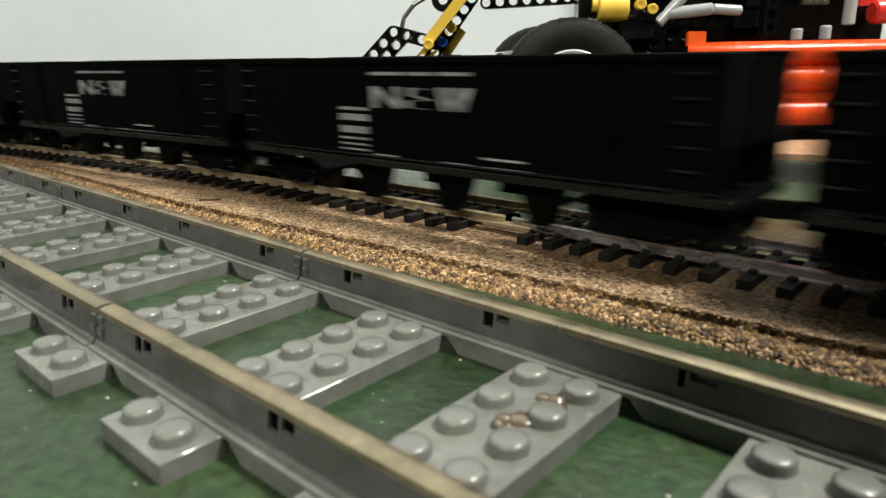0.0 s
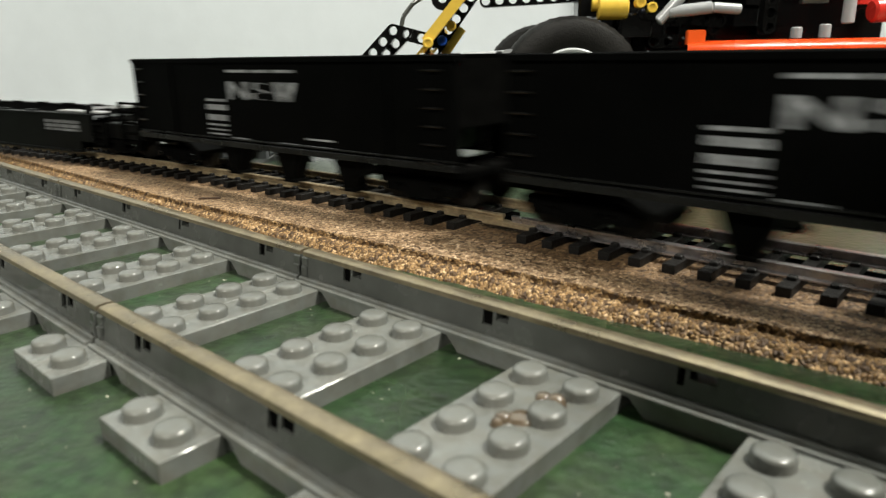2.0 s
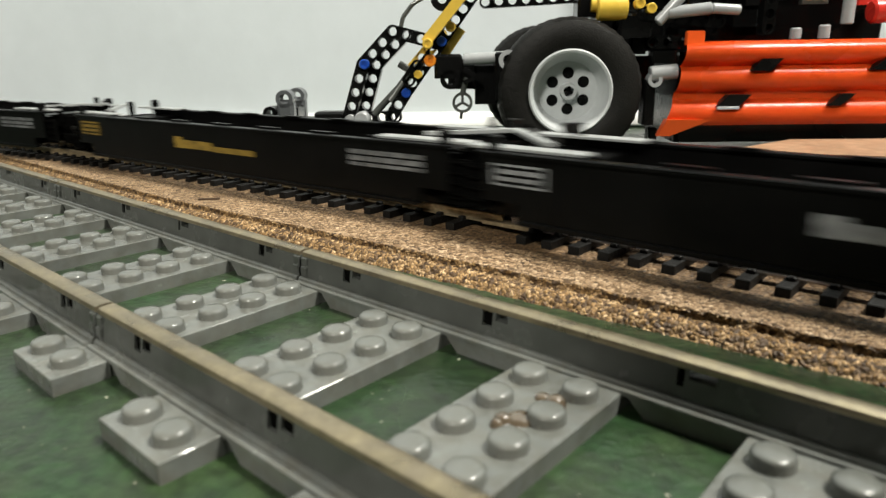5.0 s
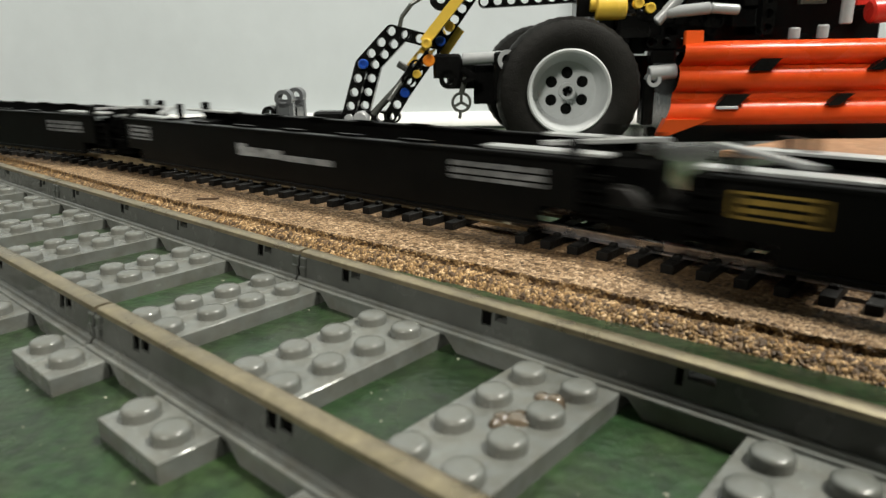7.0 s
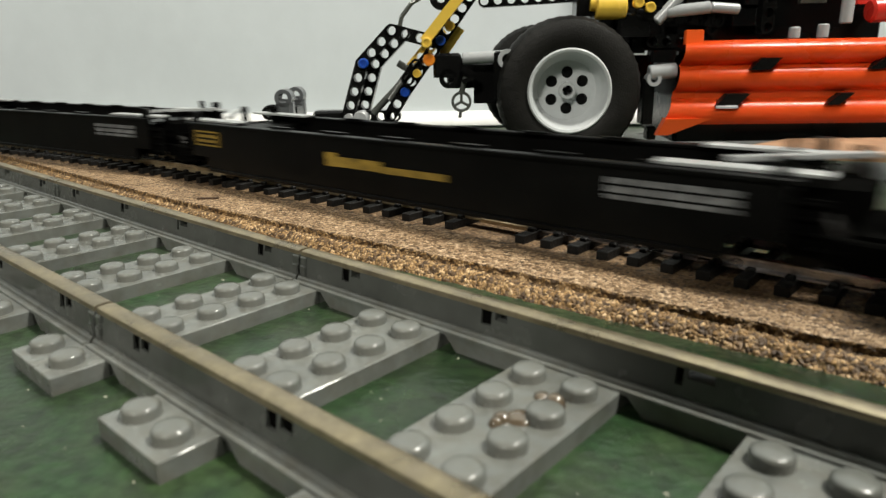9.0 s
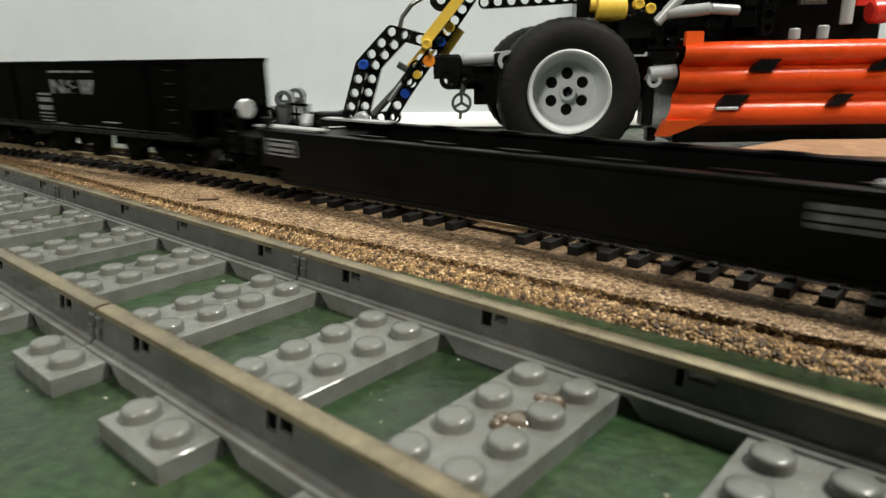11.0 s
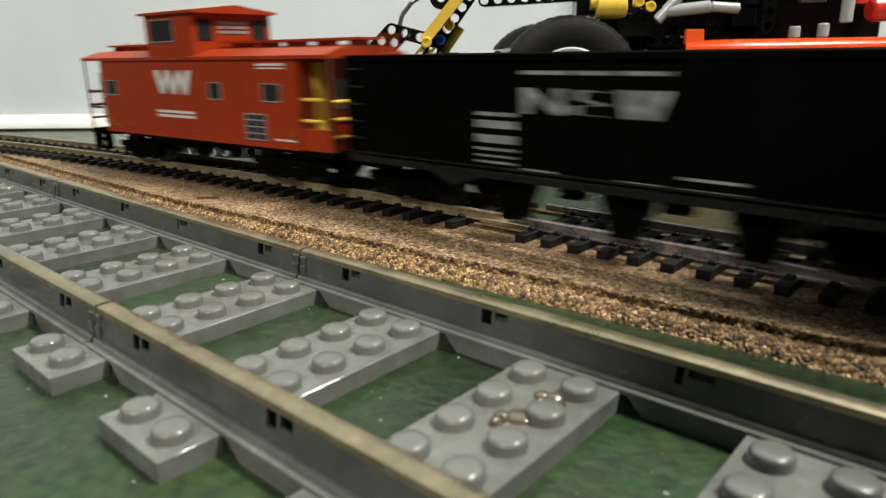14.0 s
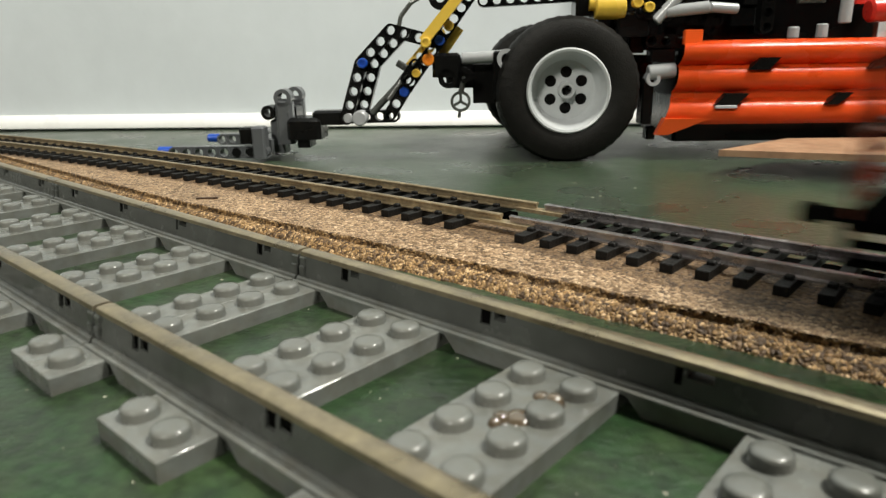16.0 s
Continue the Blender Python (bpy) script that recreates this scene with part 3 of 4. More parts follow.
def hopper_car(m):
    car = empty("hopper_car", m, "black open-top model hopper car with white lettering", "hopper car", "hopper cars in the train")
    W, TOP, SILL = 17.6, 38.0, 10.6
    REAR, FRONT = 76.8, 69.5
    for y in (-1, 1):
        bm = bmesh.new()
        ya, yb = sorted((y * W, y * (W - 1.2)))
        box(bm, -REAR, FRONT, ya, yb, SILL + 1.6, TOP - 1.0)
        part("side_sheet", bm, BLACK, car)
        bm = bmesh.new()
        ya, yb = sorted((y * (W + 0.9), y * (W - 1.6)))
        box(bm, -REAR - 0.6, FRONT + 0.6, ya, yb, TOP - 1.4, TOP, 0.2)
        part("top_chord", bm, BLACK, car)
        bm = bmesh.new()
        ya, yb = sorted((y * (W + 1.0), y * (W - 1.2)))
        box(bm, -REAR, FRONT, ya, yb, SILL, SILL + 1.7, 0.15)
        part("side_sill", bm, SILL_BLACK, car)
        bm = bmesh.new()
        ya, yb = sorted((y * (W + 0.45), y * (W - 1.2)))
        box(bm, -REAR, FRONT, ya, yb, SILL + 2.2, SILL + 2.7, 0.15)
        part("sill_bead", bm, SILL_BLACK, car)
        for x in (-REAR + 0.6, -53, 47, FRONT - 0.6):
            bm = bmesh.new()
            ya, yb = sorted((y * (W - 0.2), y * (W + 0.55)))
            box(bm, x - 0.6, x + 0.6, ya, yb, SILL + 1, TOP - 1)
            part("side_post", bm, BLACK, car)
        for x in (-73.0, 62.5):
            for k in range(6):
                bm = bmesh.new()
                rod(bm, (x - 2.6, y * (W + 0.9), 12.5 + 4.4 * k), (x + 2.6, y * (W + 0.9), 12.5 + 4.4 * k), 0.28, 6)
                part("grab_iron", bm, TECH_BLACK, car)
    for d, L in ((-1, REAR), (1, FRONT)):
        bm = bmesh.new()
        # sloped end floor and its upright posts
        add(bm, [(d * (L - 1), -W + 1, 21), (d * (L - 34), -W + 1, 6), (d * (L - 34), W - 1, 6), (d * (L - 1), W - 1, 21),
                 (d * (L - 1), -W + 1, 22.4), (d * (L - 35), -W + 1, 7.4), (d * (L - 35), W - 1, 7.4), (d * (L - 1), W - 1, 22.4)], BOX_FACES)
        part("slope_sheet", bm, BLACK, car)
        bm = bmesh.new()
        xa, xb = sorted((d * (L - 1.2), d * L))
        box(bm, xa, xb, -W + 1.2, W - 1.2, 21, TOP - 1)
        part("end_sheet", bm, BLACK_MATT, car)
        for y in (-15.5, -5, 5, 15.5):
            bm = bmesh.new()
            rod(bm, (d * (L - 1.0), y, 9.5), (d * (L - 1.0), y, 21.5), 0.7, 6)
            part("end_post", bm, BLACK, car)
        bm = bmesh.new()
        box(bm, *sorted((d * (L - 14), d * (L + 1.5))), -W + 1, W - 1, 9.0, 10.6)
        part("end_platform", bm, BLACK_MATT, car)
        truck(car, d * (L - 16))
        coupler(car, d * L, d)
    bm = bmesh.new()
    rod(bm, (-REAR + 1.5, -9, 15.5), (-REAR + 10, -9, 15.5), 2.6, 14, 0.5)
    part("brake_cylinder", bm, RIM, car, "pale grey brake cylinder on the end platform")
    bm = bmesh.new()
    turned(bm, [(3.2, 0), (3.6, 0.4), (3.2, 0.8)], Matrix.Translation((-REAR - 0.6, -8, 24)) @ Matrix.Rotation(-math.pi / 2, 4, "Y"), 18)
    part("brake_wheel", bm, BLACK_MATT, car)
    for x in (-25.0, 3.0, 29.0):
        for y0, y1 in ((-15.3, -10.8), (10.8, 15.3)):
            bm = bmesh.new()
            add(bm, [(x - 2.8, y0, 1.6), (x + 2.8, y0, 1.6), (x + 2.8, y1, 1.6), (x - 2.8, y1, 1.6), (x - 6.2, y0, 11), (x + 6.2, y0, 11), (x + 6.2, y1, 11), (x - 6.2, y1, 11)], BOX_FACES)
            ch = part("discharge_chute", bm, BLACK, car)
            bm = bmesh.new()
            box(bm, x - 3.5, x + 3.5, y0 - 0.3, y1 + 0.3, 1.2, 2.2, 0.2)
            part("chute_frame", bm, BLACK_MATT, ch)
    bm = bmesh.new()
    box(bm, -60, 60, -2, 2, 8.4, 11)
    part("centre_sill", bm, BLACK_MATT, car)
    y = -W
    for x0, x1, sl in ((-21.0, -9.8, 0.0), (-8.3, 0.9, 0.6), (2.2, 11.8, 1.2)):
        plate(car, "top_stripe", x0, x1, 33.6, 34.4, y, LETTER)
    logo_block(car, y)
    for z0, z1 in ((24.6, 25.4), (21.9, 23.6), (18.6, 20.4), (16.9, 17.5), (15.4, 15.9), (14.0, 14.5)):
        plate(car, "number_bar", -33.0, -22.4, z0, z1, y, LETTER)
    for z0, z1, x0, x1 in ((13.0, 13.5, 3, 12), (15.0, 15.5, 15.3, 26.5), (12.9, 13.4, 15.3, 27.5), (13.2, 13.7, -20, -12)):
        plate(car, "data_bar", x0, x1, z0, z1, y, LETTER)
    return car


def zigzag(bm, pts, w, y):
    """One continuous painted stroke through (x, z) points, w wide."""
    vs = []
    for x, z in pts:
        vs += [(x - w / 2, y - 0.15, z), (x + w / 2, y - 0.15, z), (x + w / 2, y, z), (x - w / 2, y, z)]
    fs = [(3, 2, 1, 0), tuple(len(vs) - 4 + i for i in range(4))]
    for k in range(0, len(vs) - 4, 4):
        fs += [(k + i, k + (i + 1) % 4, k + 4 + (i + 1) % 4, k + 4 + i) for i in range(4)]
    add(bm, vs, fs)


def logo_block(car, y):
    """Three pale letter-like shapes of the road's mark, drawn as plain strokes."""
    z0, z1 = 25.5, 30.9
    for pts, w in ((((-19.55, z0), (-19.55, z1), (-11.58, z0), (-11.58, z1)), 2.4), (((2.74, z1), (4.55, z0), (6.63, z1), (8.72, z0), (10.71, z1)), 2.6)):
        bm = bmesh.new()
        zigzag(bm, pts, w, y)
        part("road_mark", bm, LETTER, car, "worn white painted road mark", 0)
    bm = bmesh.new()
    zigzag(bm, ((-1.07, z1 - 0.6), (-6.5, z1 - 0.2), (-6.69, z1 - 2.0), (-0.89, z0 + 2.4), (-7.77, z0 + 2.0), (-7.77, z0 + 0.4), (-0.52, z0 + 0.2)), 2.0, y)
    part("road_mark", bm, LETTER, car, "worn white painted road mark", 0)


def well_car(m, letters, name):
    car = empty("well_car", m, "low black model container well car unit with %s lettering" % name, "well car", "well cars in the train")
    W = 17.4
    for y in (-1, 1):
        bm = bmesh.new()
        ya, yb = sorted((y * W, y * (W - 1.6)))
        # side plate, with stepped lower ends
        box(bm, -95, 95, ya, yb, 5.6, 16.4)
        box(bm, -86, 86, ya, yb, 1.4, 5.7)
        part("side_plate", bm, WELL_BLACK, car)
        bm = bmesh.new()
        ya, yb = sorted((y * (W + 0.9), y * (W - 2.2)))
        box(bm, -96, 96, ya, yb, 16.2, 17.0, 0.2)
        part("top_rail", bm, WELL_BLACK, car)
        bm = bmesh.new()
        ya, yb = sorted((y * (W + 0.6), y * (W - 2.2)))
        box(bm, -86, 86, ya, yb, 1.0, 2.0, 0.2)
        part("bottom_rail", bm, WELL_BLACK, car)
        for x in range(-72, 73, 24):
            bm = bmesh.new()
            ya, yb = sorted((y * (W - 3.2), y * (W - 1.6)))
            box(bm, x - 4.5, x + 4.5, ya, yb, 16.8, 17.6)
            part("container_guide", bm, WELL_BLACK, car)
        for x in (-93, 93):
            bm = bmesh.new()
            box(bm, x - 1.4, x + 1.4, y * (W - 1.5) - 1.2, y * (W - 1.5) + 1.2, 16.4, 20.5, 0.3)
            part("corner_post", bm, WELL_BLACK, car)
    bm = bmesh.new()
    for x in range(-80, 81, 20):
        box(bm, x - 2, x + 2, -W + 1, W - 1, 2.0, 3.4)
    box(bm, -82, 82, -2, 2, 2.2, 3.2)
    part("floor_frame", bm, BLACK_MATT, car)
    for d in (-1, 1):
        bm = bmesh.new()
        box(bm, *sorted((d * 76, d * 95)), -W + 1, W - 1, 13.2, 14.6)
        box(bm, *sorted((d * 75, d * 77)), -W + 1, W - 1, 2.5, 14.5)
        part("end_bulkhead", bm, WELL_BLACK, car)
        for y in (-1, 1):
            bm = bmesh.new()
            ya, yb = sorted((y * (W - 6.0), y * (W - 1.4)))
            box(bm, *sorted((d * 70, d * 100)), ya, yb, 17.2, 17.9, 0.15)
            part("walkway", bm, DECK, car, "pale metal end walkway")
        bm = bmesh.new()
        add(bm, [(d * 92, -13, 7), (d * 106, -6, 7), (d * 106, 6, 7), (d * 92, 13, 7), (d * 92, -13, 15), (d * 106, -6, 14), (d * 106, 6, 14), (d * 92, 13, 15)], BOX_FACES)
        part("drawbar", bm, BLACK_MATT, car)
        bm = bmesh.new()
        bar(bm, (d * 82, -10, 18.4), (d * 104, 8, 18.8), 2.2, 0.9, (0, 0, 1))
        part("end_brace", bm, DECK, car, "pale diagonal end brace")
        for x, y, r, z in ((101, 9, 1.3, 20), (98, -11, 1.0, 19), (88, 13, 1.1, 21)):
            bm = bmesh.new()
            rod(bm, (d * x, y, 12), (d * x, y, z), r, 10)
            part("brake_post", bm, BLACK_MATT, car)
        bm = bmesh.new()
        box(bm, *sorted((d * 94, d * 101)), -W + 1.2, -W + 2.4, 3.5, 13.5)
        for z in (5, 7.6, 10.2, 12.8):
            rod(bm, (d * 95, -W + 0.6, z), (d * 101, -W + 0.6, z), 0.4, 6)
        part("end_ladder", bm, BLACK_MATT, car)
    truck(car, -107.4, 22)
    y = -W
    bm = bmesh.new()
    for x0, x1, z0, z1 in ((-92.5, -78, 9.4, 9.9), (-92.5, -78, 13.9, 14.4), (-92.5, -91.9, 9.4, 14.4), (-78.6, -78, 9.4, 14.4), (-91, -79.5, 12.2, 13.2), (-91, -79.5, 10.6, 11.5)):
        box(bm, x0, x1, y - 0.15, y, z0, z1)
    part("number_panel", bm, letters, car, "framed %s panel" % name, 0)
    bm = bmesh.new()
    box(bm, -25, -20.5, y - 0.15, y, 8.3, 12.2)
    box(bm, -20.6, -3, y - 0.15, y, 8.4, 11.2)
    box(bm, -3.1, 19.0, y - 0.15, y, 8.2, 10.0)
    part("name_bar", bm, letters, car, "%s lettering stripe" % name, 0)
    bm = bmesh.new()
    for z0, z1 in ((9.5, 10.4), (10.9, 12.2), (12.7, 13.9)):
        box(bm, 61, 87, y - 0.15, y, z0, z1)
    part("data_panel", bm, LETTER_DIM, car, "pale lettering block", 0)
    return car


def caboose(m):
    car = empty("caboose", m, "bright red model caboose with a cupola and yellow end railings", "caboose")
    W, B, E = 16.4, 55.5, 12.0
    bm = bmesh.new()
    box(bm, -B, B, -W, W, E, 37.5, 0.25)
    part("body", bm, RED, car)
    for y in (-1, 1):
        bm = bmesh.new()
        ya, yb = sorted((y * (W - 1), y * (W + 0.5)))
        box(bm, -B, B, ya, yb, E - 0.9, E + 0.7, 0.1)
        part("side_sill", bm, RED, car)
    bm = bmesh.new()
    roof = [(-W - 0.8, 37.2), (-W - 0.8, 38.2), (-10, 40.3), (0, 41.0), (10, 40.3), (W + 0.8, 38.2), (W + 0.8, 37.2)]
    sweep(bm, [(-68, 0, 0), (0, 0, 0), (68, 0, 0)], roof)
    part("roof", bm, RED, car)
    for x0, x1 in ((7, 69), (-69, -22.5)):
        for y in (-4, -1.4, 1.4, 4):
            bm = bmesh.new()
            box(bm, x0, x1, y - 1.1, y + 1.1, 42.2, 42.9)
            part("roof_walk_board", bm, RED, car)
        for k in range(5):
            x = x0 + 4 + (x1 - x0 - 8) * k / 4
            bm = bmesh.new()
            box(bm, x - 0.5, x + 0.5, -4.5, 4.5, 40.4, 42.3)
            part("roof_walk_support", bm, RED, car)
    # cupola
    bm = bmesh.new()
    box(bm, -21.5, 6.0, -W + 0.4, W - 0.4, 37, 52, 0.2)
    c = part("cupola", bm, RED, car)
    bm = bmesh.new()
    sweep(bm, [(-23.5, 0, 0), (8.5, 0, 0)], [(-W - 0.8, 51.8), (-W - 0.8, 52.6), (0, 54.6), (W + 0.8, 52.6), (W + 0.8, 51.8)])
    part("cupola_roof", bm, RED, c)

    def window(x0, x1, z0, z1, y, parent=car):
        s = -1 if y < 0 else 1
        bm = bmesh.new()
        for a, b, p, q in ((x0, x1, z0, z0 + 0.3), (x0, x1, z1 - 0.2, z1), (x0, x0 + 0.2, z0, z1), (x1 - 0.2, x1, z0, z1)):
            box(bm, a, b, *sorted((y - s * 0.3, y + s * 0.5)), p, q)
        w = part("window_frame", bm, DECK, parent, "silver window frame")
        bm = bmesh.new()
        box(bm, x0 + 0.25, x1 - 0.25, *sorted((y - s * 0.1, y + s * 0.12)), z0 + 0.3, z1 - 0.25)
        part("pane", bm, GLASS_DARK, w, "dark glazing")

    for x0, x1 in ((-52.0, -44.6), (12.6, 19.2), (39.6, 47.6)):
        window(x0, x1, 24.8, 30.2, -W)
        window(x0, x1, 24.8, 30.2, W)
    window(-18.2, -4.2, 43.0, 50.2, -W + 0.4, c)
    window(-18.2, -4.2, 43.0, 50.2, W - 0.4, c)
    for y0, y1 in ((-14, -8.5), (8, 13.5)):
        bm = bmesh.new()
        box(bm, 5.9, 6.3, y0, y1, 43.5, 50)
        part("pane", bm, GLASS_DARK, c, "dark glazing")
    bm = bmesh.new()
    for k in range(3):
        box(bm, 5.95, 6.25, -6, 6, 45.5 + 1.5 * k, 46.4 + 1.5 * k)
    part("lettering_bar", bm, LETTER, c, "white lettering strip", 0)
    # the louvred grille
    bm = bmesh.new()
    for x in (30.9, 35.4, 39.9):
        box(bm, x - 0.22, x + 0.22, -W - 0.6, -W + 0.2, 13.2, 21.2)
    for z in (13.2, 15.2, 17.2, 19.2, 21.0):
        box(bm, 30.6, 40.2, -W - 0.55, -W + 0.2, z - 0.15, z + 0.15)
    part("grille_frame", bm, DECK, car, "white grille bars")
    bm = bmesh.new()
    box(bm, 30.8, 40.0, -W - 0.2, -W + 0.2, 13.4, 21)
    part("grille", bm, BLACK_MATT, car)
    bm = bmesh.new()
    zigzag(bm, ((-17.0, 33.9), (-14.6, 26.0), (-10.4, 33.9), (-7.4, 26.0), (-3.6, 33.9), (-0.9, 26.0), (2.0, 33.9)), 3.0, -W)
    part("road_mark", bm, WHITE, car, "large white zigzag road mark", 0)
    for z0, z1 in ((19.6, 20.5), (18.1, 19.0)):
        plate(car, "number_bar", -19, 3.0, z0, z1, -W, WHITE)
    for z0, z1 in ((35.3, 36.0), (34.4, 34.8)):
        plate(car, "lettering_bar", 37.5, 50, z0, z1, -W, WHITE)
    plate(car, "data_bar", 44, 53, 13.4, 14.0, -W, WHITE)
    for d in (-1, 1):
        bm = bmesh.new()
        box(bm, *sorted((d * B, d * 69.5)), -W, W, 9.6, 11.4, 0.2)
        part("end_platform", bm, BLACK_MATT, car)
        for y in (-W + 0.4, W - 3.4):
            for z in (3.6, 6.8):
                bm = bmesh.new()
                box(bm, *sorted((d * 60.5, d * 68.5)), y, y + 3.0, z, z + 0.7)
                part("step_tread", bm, BLACK_MATT, car)
            for x0, x1 in ((60, 61), (68, 69)):
                bm = bmesh.new()
                box(bm, *sorted((d * x0, d * x1)), y, y + 3.0, 3.4, 11)
                part("step_side", bm, BLACK_MATT, car)
        for y in (-W + 0.6, W - 0.6):
            bm = bmesh.new()
            rod(bm, (d * 68.5, y, 11), (d * 68.5, y, 37.5), 0.4, 8)
            rod(bm, (d * 57.5, y, 14), (d * 57.5, y, 33), 0.35, 8)
            part("corner_rod", bm, RAILING, car, "thin corner handrail")
        rails = [((d * 68.5, -W + 0.6, z), (d * 68.5, -4, z)) for z in (15.5, 20.5, 25.5)] + [((d * 68.5, W - 0.6, z), (d * 68.5, 4, z)) for z in (15.5, 20.5, 25.5)]
        rails += [((d * 57.5, -W - 0.4, z), (d * 66, -W - 0.4, z)) for z in (20.0, 26.0)]
        for p, q in rails:
            bm = bmesh.new()
            rod(bm, p, q, 0.5, 8)
            part("end_railing", bm, YELLOW if d > 0 else RAILING, car, "thin end railing")
        bm = bmesh.new()
        for y in (4, 9):
            rod(bm, (d * 70.5, y, 11), (d * 70.5, y, 44), 0.45, 8)
        for k in range(8):
            rod(bm, (d * 70.5, 4, 13 + 3.6 * k), (d * 70.5, 9, 13 + 3.6 * k), 0.35, 6)
        part("roof_ladder", bm, RED, car)
        bm = bmesh.new()
        box(bm, *sorted((d * B, d * (B + 0.5))), -4.5, 4.5, 12, 33, 0.1)
        part("end_door", bm, RED, car)
        if d > 0:
            # half-height red end sheets and the yellow door posts behind them
            for dims in ((67.6, 68.3, -W + 0.4, -4.6, 11.2, 20.4), (67.6, 68.3, 4.6, W - 0.4, 11.2, 20.4), (56.5, 67.5, -W + 0.1, -W + 0.8, 11.2, 17.6)):
                bm = bmesh.new()
                box(bm, *dims, 0.1)
                part("end_sheet", bm, RED, car)
            for y in (-10.5, 6.0):
                bm = bmesh.new()
                box(bm, B, B + 0.7, y, y + 4.5, 12, 36, 0.1)
                part("door_post", bm, YELLOW, car, "flat yellow door post")
            bm = bmesh.new()
            box(bm, B + 0.4, B + 0.75, -3.2, 3.2, 22, 31)
            part("pane", bm, GLASS_DARK, car, "dark door glazing")
        bm = bmesh.new()
        turned(bm, [(3.0, 0), (3.6, 0.5), (3.0, 1.0)], Matrix.Translation((d * 69.5, -6, 28)) @ Matrix.Rotation(math.pi / 2, 4, "Y"), 18)
        part("brake_wheel", bm, BLACK_MATT, car)
        bm = bmesh.new()
        arc = [(B - 0.4, 21.0), (B - 1.2, 18.4), (B - 3.0, 16.0), (B - 6.0, 14.2), (B - 10.0, 13.2)]
        for p, q in zip(arc, arc[1:]):
            bar(bm, (d * p[0], -W - 0.06, p[1]), (d * q[0], -W - 0.06, q[1]), 0.3, 0.2)
        part("corner_sweep", bm, LETTER_Y, car, "thin yellow curved corner stripe")
        truck(car, d * 41, 20)
        coupler(car, d * 68.5, d)
    bm = bmesh.new()
    box(bm, -54, 54, -7, 7, 8.2, 12)
    box(bm, -16, 2, -14, -8, 7.6, 11.4, 0.8)
    box(bm, -22, 0, 8, 14, 8.0, 11.4, 0.8)
    rod(bm, (8, -11, 9.2), (18, -11, 9.2), 1.8, 12, 0.4)
    part("underframe", bm, BLACK_MATT, car)
    bm = bmesh.new()
    rod(bm, (-46, 9, 40), (-46, 9, 46), 1.4, 12)
    turned(bm, [(2.0, 0), (2.2, 1), (0.3, 2.2)], Matrix.Translation((-46, 9, 46)), 12)
    part("chimney", bm, RED, car)
    return car


SPEED = 128.8
TRAIN = []


def travel(t):
    """How far the train has run: steady, a little faster at the end."""
    return SPEED * t + 6.5 * max(0.0, t - 14.6)


def placed(s):
    x, y, h = on_way(s)
    return Matrix.Translation((x * MM, y * MM, RAIL_TOP * MM)) @ Matrix.Rotation(h, 4, "Z")


first = hopper_car(placed(157.5))
TRAIN.append((first, 157.5))
for s in (-3.2, -161.5, -324.0, -1599.0, -1759.0):
    TRAIN.append((copy_thing(first, placed(s)), s))
white_well = well_car(placed(-536.5), LETTER, "white")
yellow_well = well_car(placed(-740), LETTER_Y, "yellow")
TRAIN += [(white_well, -536.5), (yellow_well, -740), (copy_thing(white_well, placed(-961.0)), -961.0), (copy_thing(yellow_well, placed(-1177)), -1177), (copy_thing(white_well, placed(-1396)), -1396)]
TRAIN.append((caboose(placed(-1914.2)), -1914.2))


def outer_end(car, d, truck_too):
    """The braked end platform of the outermost well units, with ladders and a brake wheel."""
    bm = bmesh.new()
    box(bm, *sorted((d * 100, d * 124)), -14, 14, 7.5, 13.5, 0.4)
    part("outer_platform", bm, WELL_BLACK, car)
    for y in (-14.5, 14.5):
        for x in (112, 122):
            bm = bmesh.new()
            bar(bm, (d * x, y, 4), (d * x, y, 22), 1.2, 1.2)
            part("ladder_stile", bm, BLACK_MATT, car)
        for z in (6, 10, 14, 18, 21.5):
            bm = bmesh.new()
            bar(bm, (d * 112, y, z), (d * 122, y, z), 0.9, 0.8)
            part("ladder_rung", bm, BLACK_MATT, car)
    bm = bmesh.new()
    turned(bm, [(3.0, 0), (3.6, 0.5), (3.0, 1.0)], Matrix.Translation((d * 123, -4, 21)) @ Matrix.Rotation(math.pi / 2, 4, "Y"), 18)
    part("brake_wheel", bm, DECK, car, "pale brake wheel")
    if truck_too:
        truck(car, d * 107.4, 22)
    coupler(car, d * 121, d)


for child in list(TRAIN[10][0].children):
    if child.name.startswith("name_bar"):
        bpy.data.objects.remove(child)
outer_end(white_well, 1, True)
outer_end(TRAIN[10][0], -1, False)

# ---------- the technic vehicle standing behind the train; x along it, y away, z up, millimetres ----------
NEARER = 0.955
vehicle_place = mm_pose(107.95 + NEARER * (-50 - 107.95), -59.53 + NEARER * (205 + 59.53), 47.08 - NEARER * 47.08, 38.7) @ Matrix.Scale(NEARER, 4)
vehicle = empty("toy_buggy", vehicle_place, "large orange and black studless toy vehicle with a lifting arm", "toy vehicle")


